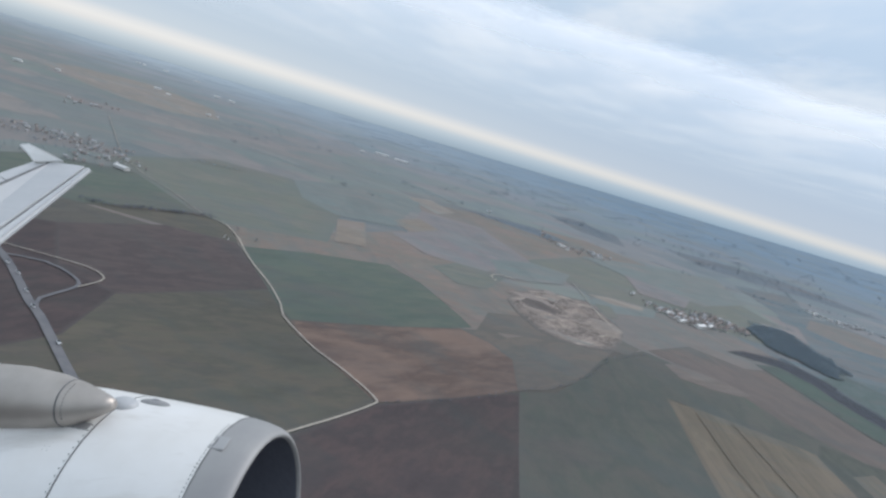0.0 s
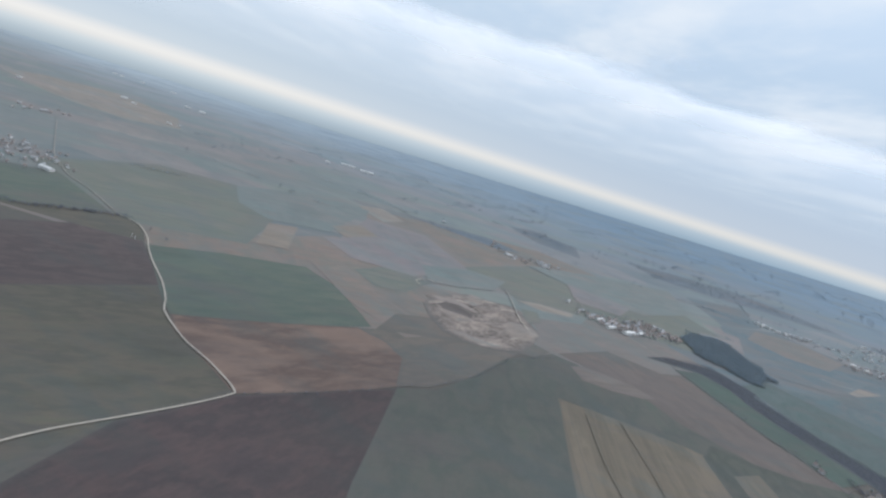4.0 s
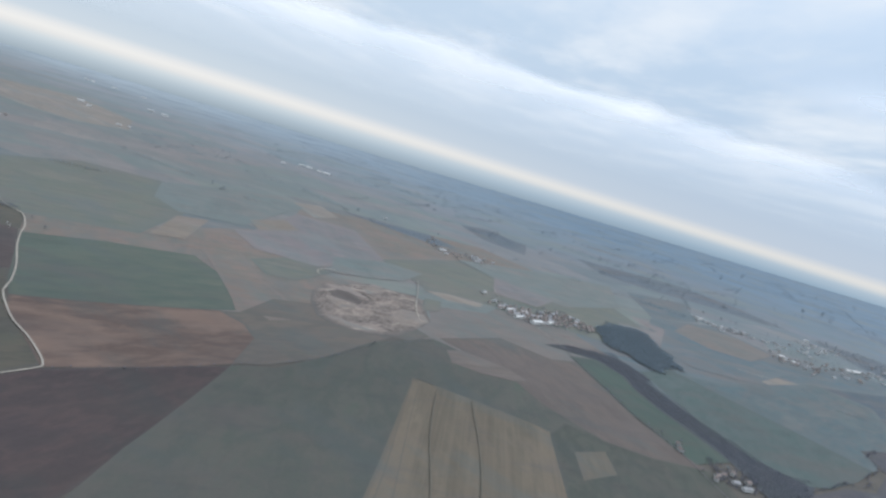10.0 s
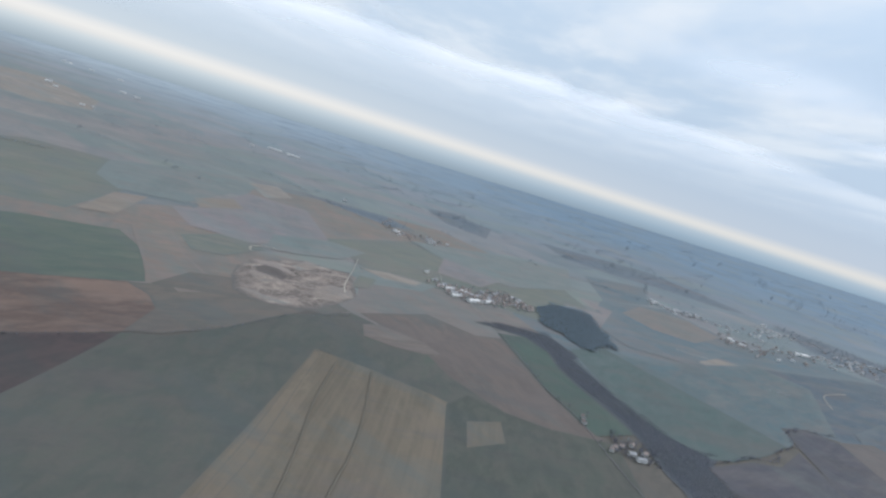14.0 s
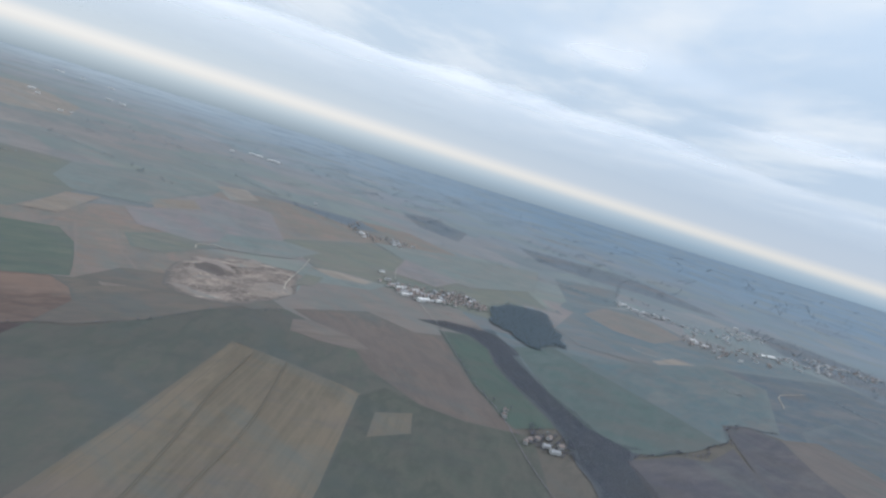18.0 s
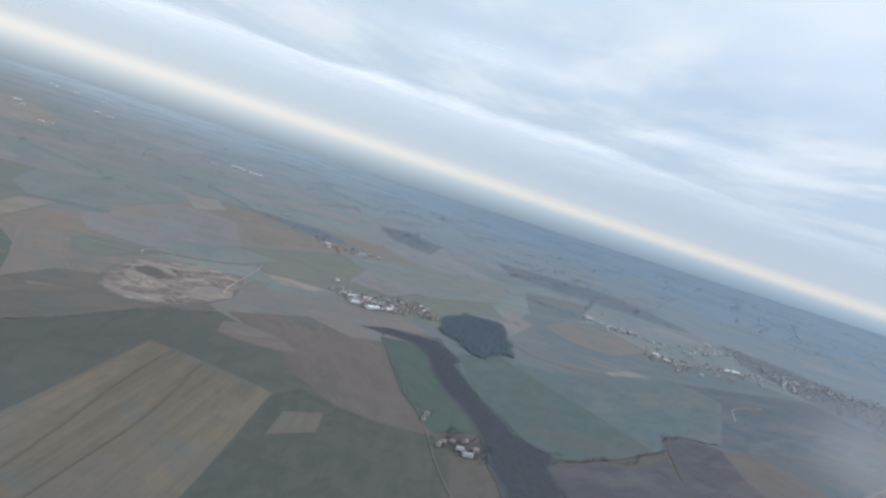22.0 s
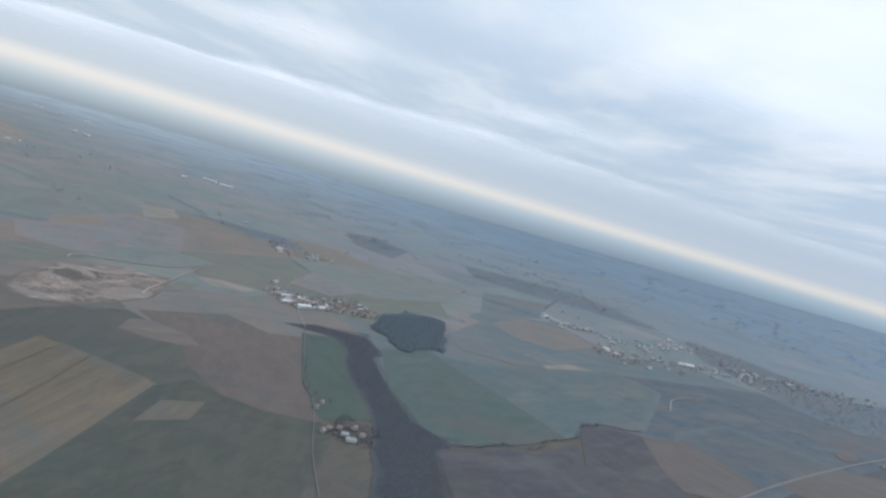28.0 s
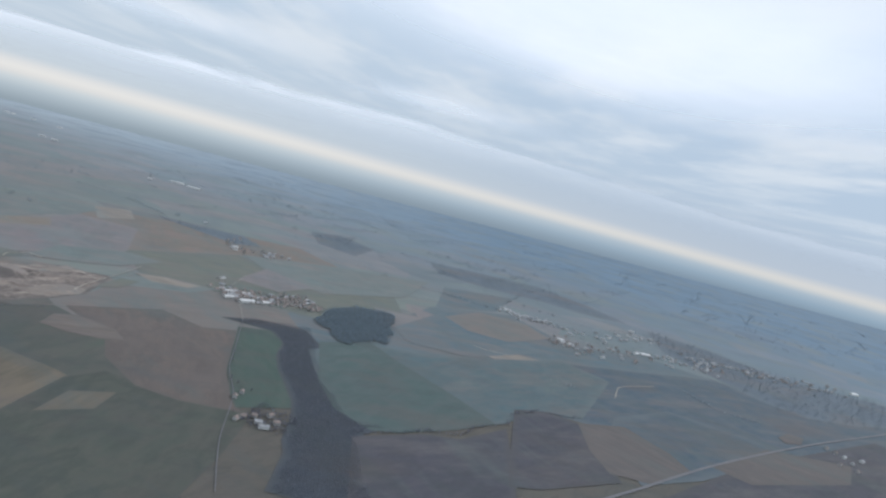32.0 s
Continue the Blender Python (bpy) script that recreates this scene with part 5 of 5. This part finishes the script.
def loft(name, sections, mat, parent, label=""):
    bm = bmesh.new()
    rows = [[bm.verts.new(p) for p in section] for section in sections]
    for one, two in zip(rows, rows[1:]):
        for k in range(len(one)):
            bm.faces.new((one[k], one[(k + 1) % len(one)], two[(k + 1) % len(one)], two[k]))
    bm.faces.new(rows[0]), bm.faces.new(list(reversed(rows[-1])))
    bmesh.ops.recalc_face_normals(bm, faces=bm.faces[:])
    return part(name, bm, mat, parent, label, True)


engine = tagged(new("jet_engine"), "white jet engine nacelle with a grey inlet lip", "jet engine")
engine.matrix_basis = SEAT
lip = turned_shell("inlet_lip", [(0.035, 0.982), (0.01, 0.99), (0.0, 1.005), (0.012, 1.025), (0.04, 1.047), (0.1, 1.07), (0.2, 1.089), (0.295, 1.1)], LIP, engine,
                   "grey metal inlet lip")
fan_cowl = turned_shell("fan_cowl", [(0.305, 1.101), (0.45, 1.115), (0.7, 1.128), (1.0, 1.135), (1.2, 1.1365)], COWL, engine, "white painted fan cowl")
reverser = turned_shell("reverser_cowl", [(1.21, 1.1365), (1.6, 1.138), (2.1, 1.125), (2.6, 1.095), (3.1, 1.03), (3.7, 0.92), (3.72, 0.85)], COWL, engine, "white painted rear cowl")
turned_shell("inlet_duct", [(0.034, 0.981), (0.12, 0.966), (0.35, 0.93), (0.8, 0.89), (1.3, 0.88), (1.31, 0.02)], DUCT_SHADE, engine, "shaded inlet duct")
turned_shell("seam", [(0.293, 1.092), (0.295, 1.1025), (0.305, 1.1035), (0.307, 1.093)], SEAM, fan_cowl)
turned_shell("seam", [(1.198, 1.13), (1.2, 1.1385), (1.212, 1.1385), (1.214, 1.13)], SEAM, reverser)


def on_cowl(back, turn, radius):
    """A pose on the nacelle's skin: x along the axis, z outwards."""
    out = ABOVE * math.cos(turn) + ACROSS * math.sin(turn)
    return Matrix.Translation(ring_point(back, radius, turn)) @ Matrix((AXIS, out.cross(AXIS), out)).transposed().to_4x4()


RIVET = bmesh.new()
bmesh.ops.create_uvsphere(RIVET, u_segments=6, v_segments=4, radius=0.006)
first_rivet = part("rivet", RIVET, SEAM, fan_cowl)
first_rivet.matrix_basis = Matrix.Translation(ring_point(0.325, 1.103, 0.1))
RIVET_SPOTS = [(0.325, 1.103, 0.13 + 0.03 * k) for k in range(42)] + [(1.23, 1.137, 0.42 + 0.05 * k) for k in range(20)]
RIVET_SPOTS += [(1.44 - 0.035 * a, 1.132, 0.611 + 0.03 * b) for a in range(2) for b in range(3)] + [(1.3 + 0.05 * k, 1.138, 0.47) for k in range(22)]
for back, radius, turn in RIVET_SPOTS:
    rivet = first_rivet.copy()
    scene.collection.objects.link(rivet)
    rivet.matrix_basis = Matrix.Translation(ring_point(back, radius, turn))
fairing = []
for x, y, z, tall, deep in ((-3.705, -1.155, -5.300, 0.281, 0.309), (-3.205, -1.139, -5.200, 0.243, 0.268), (-2.918, -1.148, -5.150, 0.205, 0.225), (-2.731, -1.160, -5.120, 0.159, 0.175), (-2.604, -1.166, -5.120, 0.110, 0.121), (-2.519, -1.168, -5.120, 0.070, 0.077), (-2.468, -1.171, -5.120, 0.038, 0.042)):
    fairing.append([Vector((x, y, z)) + ABOVE * math.cos(k * math.tau / 24) * tall + ACROSS * math.sin(k * math.tau / 24) * deep for k in range(24)])
pylon = loft("pylon_fairing", fairing, POLISHED, engine, "polished metal pylon fairing")
joint = []
for grow in (0.0, 1.0):
    x, y, z, tall, deep = (-2.788, -1.158, -5.130, 0.174, 0.192)
    joint.append([Vector((x, y, z)) - AXIS * 0.012 * grow + ABOVE * math.cos(k * math.tau / 24) * (tall + 0.004) + ACROSS * math.sin(k * math.tau / 24) * (deep + 0.004) for k in range(24)])
loft("seam", joint, SEAM, pylon, "riveted joint")
for k in range(12):
    rivet = first_rivet.copy()
    scene.collection.objects.link(rivet)
    rivet.parent = pylon
    x, y, z, tall, deep = (-2.748, -1.160, -5.120, 0.163, 0.180)
    rivet.matrix_basis = Matrix.Translation(Vector((x, y, z)) + ABOVE * math.cos(0.3 + 0.16 * k) * tall + ACROSS * math.sin(0.3 + 0.16 * k) * deep)
cap = bmesh.new()
bmesh.ops.create_uvsphere(cap, u_segments=20, v_segments=10, radius=1.0)
for v in cap.verts:
    v.co = Vector((v.co.x * 0.12, v.co.y * 0.1, v.co.z * 0.055))
part("cap", cap, WING_GREY, engine, "pale grey fairing cap", True).matrix_basis = on_cowl(1.2, 0.122, 1.135)
strip = bmesh.new()
box_mesh(strip, -1.6, 0.0, -0.035, 0.035, -0.004, 0.006)
part("root_strip", strip, LIP, engine, "grey strip along the foot of the pylon").matrix_basis = on_cowl(1.24, 0.44, 1.137)
slab_panel = bmesh.new()
box_mesh(slab_panel, -0.07, 0.07, -0.075, 0.075, -0.004, 0.004)
bmesh.ops.bevel(slab_panel, geom=slab_panel.edges[:], offset=0.003, segments=1, affect="EDGES")
part("panel", slab_panel, PANEL_GREY, lip, "small pale access panel").matrix_basis = on_cowl(0.28, 0.332, 1.097)
vent_body = bmesh.new()
bmesh.ops.create_uvsphere(vent_body, u_segments=20, v_segments=10, radius=1.0)
for v in vent_body.verts:
    v.co = Vector((v.co.x * (0.14 if v.co.x > 0 else 0.12), v.co.y * 0.05, v.co.z * 0.03))
vent = part("vent", vent_body, LIP, fan_cowl, "small grey vent scoop", True)
vent.matrix_basis = on_cowl(1.02, 0.0, 1.133)
# dark bump in place of the shaded vent opening
mouth = bmesh.new()
bmesh.ops.create_uvsphere(mouth, u_segments=14, v_segments=8, radius=1.0)
for v in mouth.verts:
    v.co = Vector((v.co.x * 0.055, v.co.y * 0.03, 0.012 + v.co.z * 0.021))
part("vent_mouth", mouth, DUCT_SHADE, vent, "dark bump for the vent opening", True).matrix_basis = pose(0.0, 0.012, 0)

wing = tagged(new("airliner_wing"), "grey white airliner wing with an upright tip fence", "wing")
wing.matrix_basis = SEAT


def slab(name, corners, thickness, mat, parent, label="", bevel=0.0):
    bm = bmesh.new()
    corners = [Vector(c) for c in corners]
    normal = (corners[1] - corners[0]).cross(corners[-1] - corners[0]).normalized()
    top, low = [bm.verts.new(c + normal * thickness / 2) for c in corners], [bm.verts.new(c - normal * thickness / 2) for c in corners]
    bm.faces.new(top), bm.faces.new(list(reversed(low)))
    for k in range(len(top)):
        bm.faces.new((top[k], low[k], low[(k + 1) % len(top)], top[(k + 1) % len(top)]))
    bmesh.ops.recalc_face_normals(bm, faces=bm.faces[:])
    if bevel:
        bmesh.ops.bevel(bm, geom=bm.edges[:], offset=bevel, segments=3, affect="EDGES")
    return part(name, bm, mat, parent, label)


LEAD_IN, LEAD_TIP = Vector((-5.88, -1.51, -6.0)), Vector((-7.2, 1.61, -14.0))
TRAIL_IN, TRAIL_TIP = Vector((-7.84, -0.03, -8.0)), Vector((-8.74, 1.85, -14.6))


def chord(span, along):
    return (LEAD_IN.lerp(LEAD_TIP, span)).lerp(TRAIL_IN.lerp(TRAIL_TIP, span), along)


slab("wing_box", [chord(0, 0.13), chord(1, 0.13), chord(1, 0.72), chord(0, 0.72)], 0.16, WING_GREY, wing, "", 0.02)
slab("slat", [chord(0, -0.02), chord(1, 0.0), chord(1, 0.125), chord(0, 0.125)], 0.13, WING_GREY, wing, "pale leading edge slat", 0.05)
for k in range(4):
    slab("aileron" if k == 3 else "spoiler", [chord(0.25 * k, 0.73), chord(0.25 * k + 0.245, 0.73), chord(0.25 * k + 0.245, 1.0), chord(0.25 * k, 1.0)], 0.08, WING_GREY, wing, "", 0.015)
# Dark strip stands in for the shade in the gap before the flaps
slab("gap_shade", [chord(0, 0.7), chord(1, 0.7), chord(1, 0.745), chord(0, 0.745)], 0.17, SEAM, wing, "dark strip for the gap before the flaps")
slab("tip_fence", [(-9.12, 2.23, -14.7), (-8.91, 2.26, -14.7), (-8.12, 1.93, -14.3), (-7.89, 1.82, -14.2), (-8.56, 1.81, -14.3), (-8.85, 2.05, -14.5)], 0.06, COWL, wing, "white wing tip fence", 0.01)
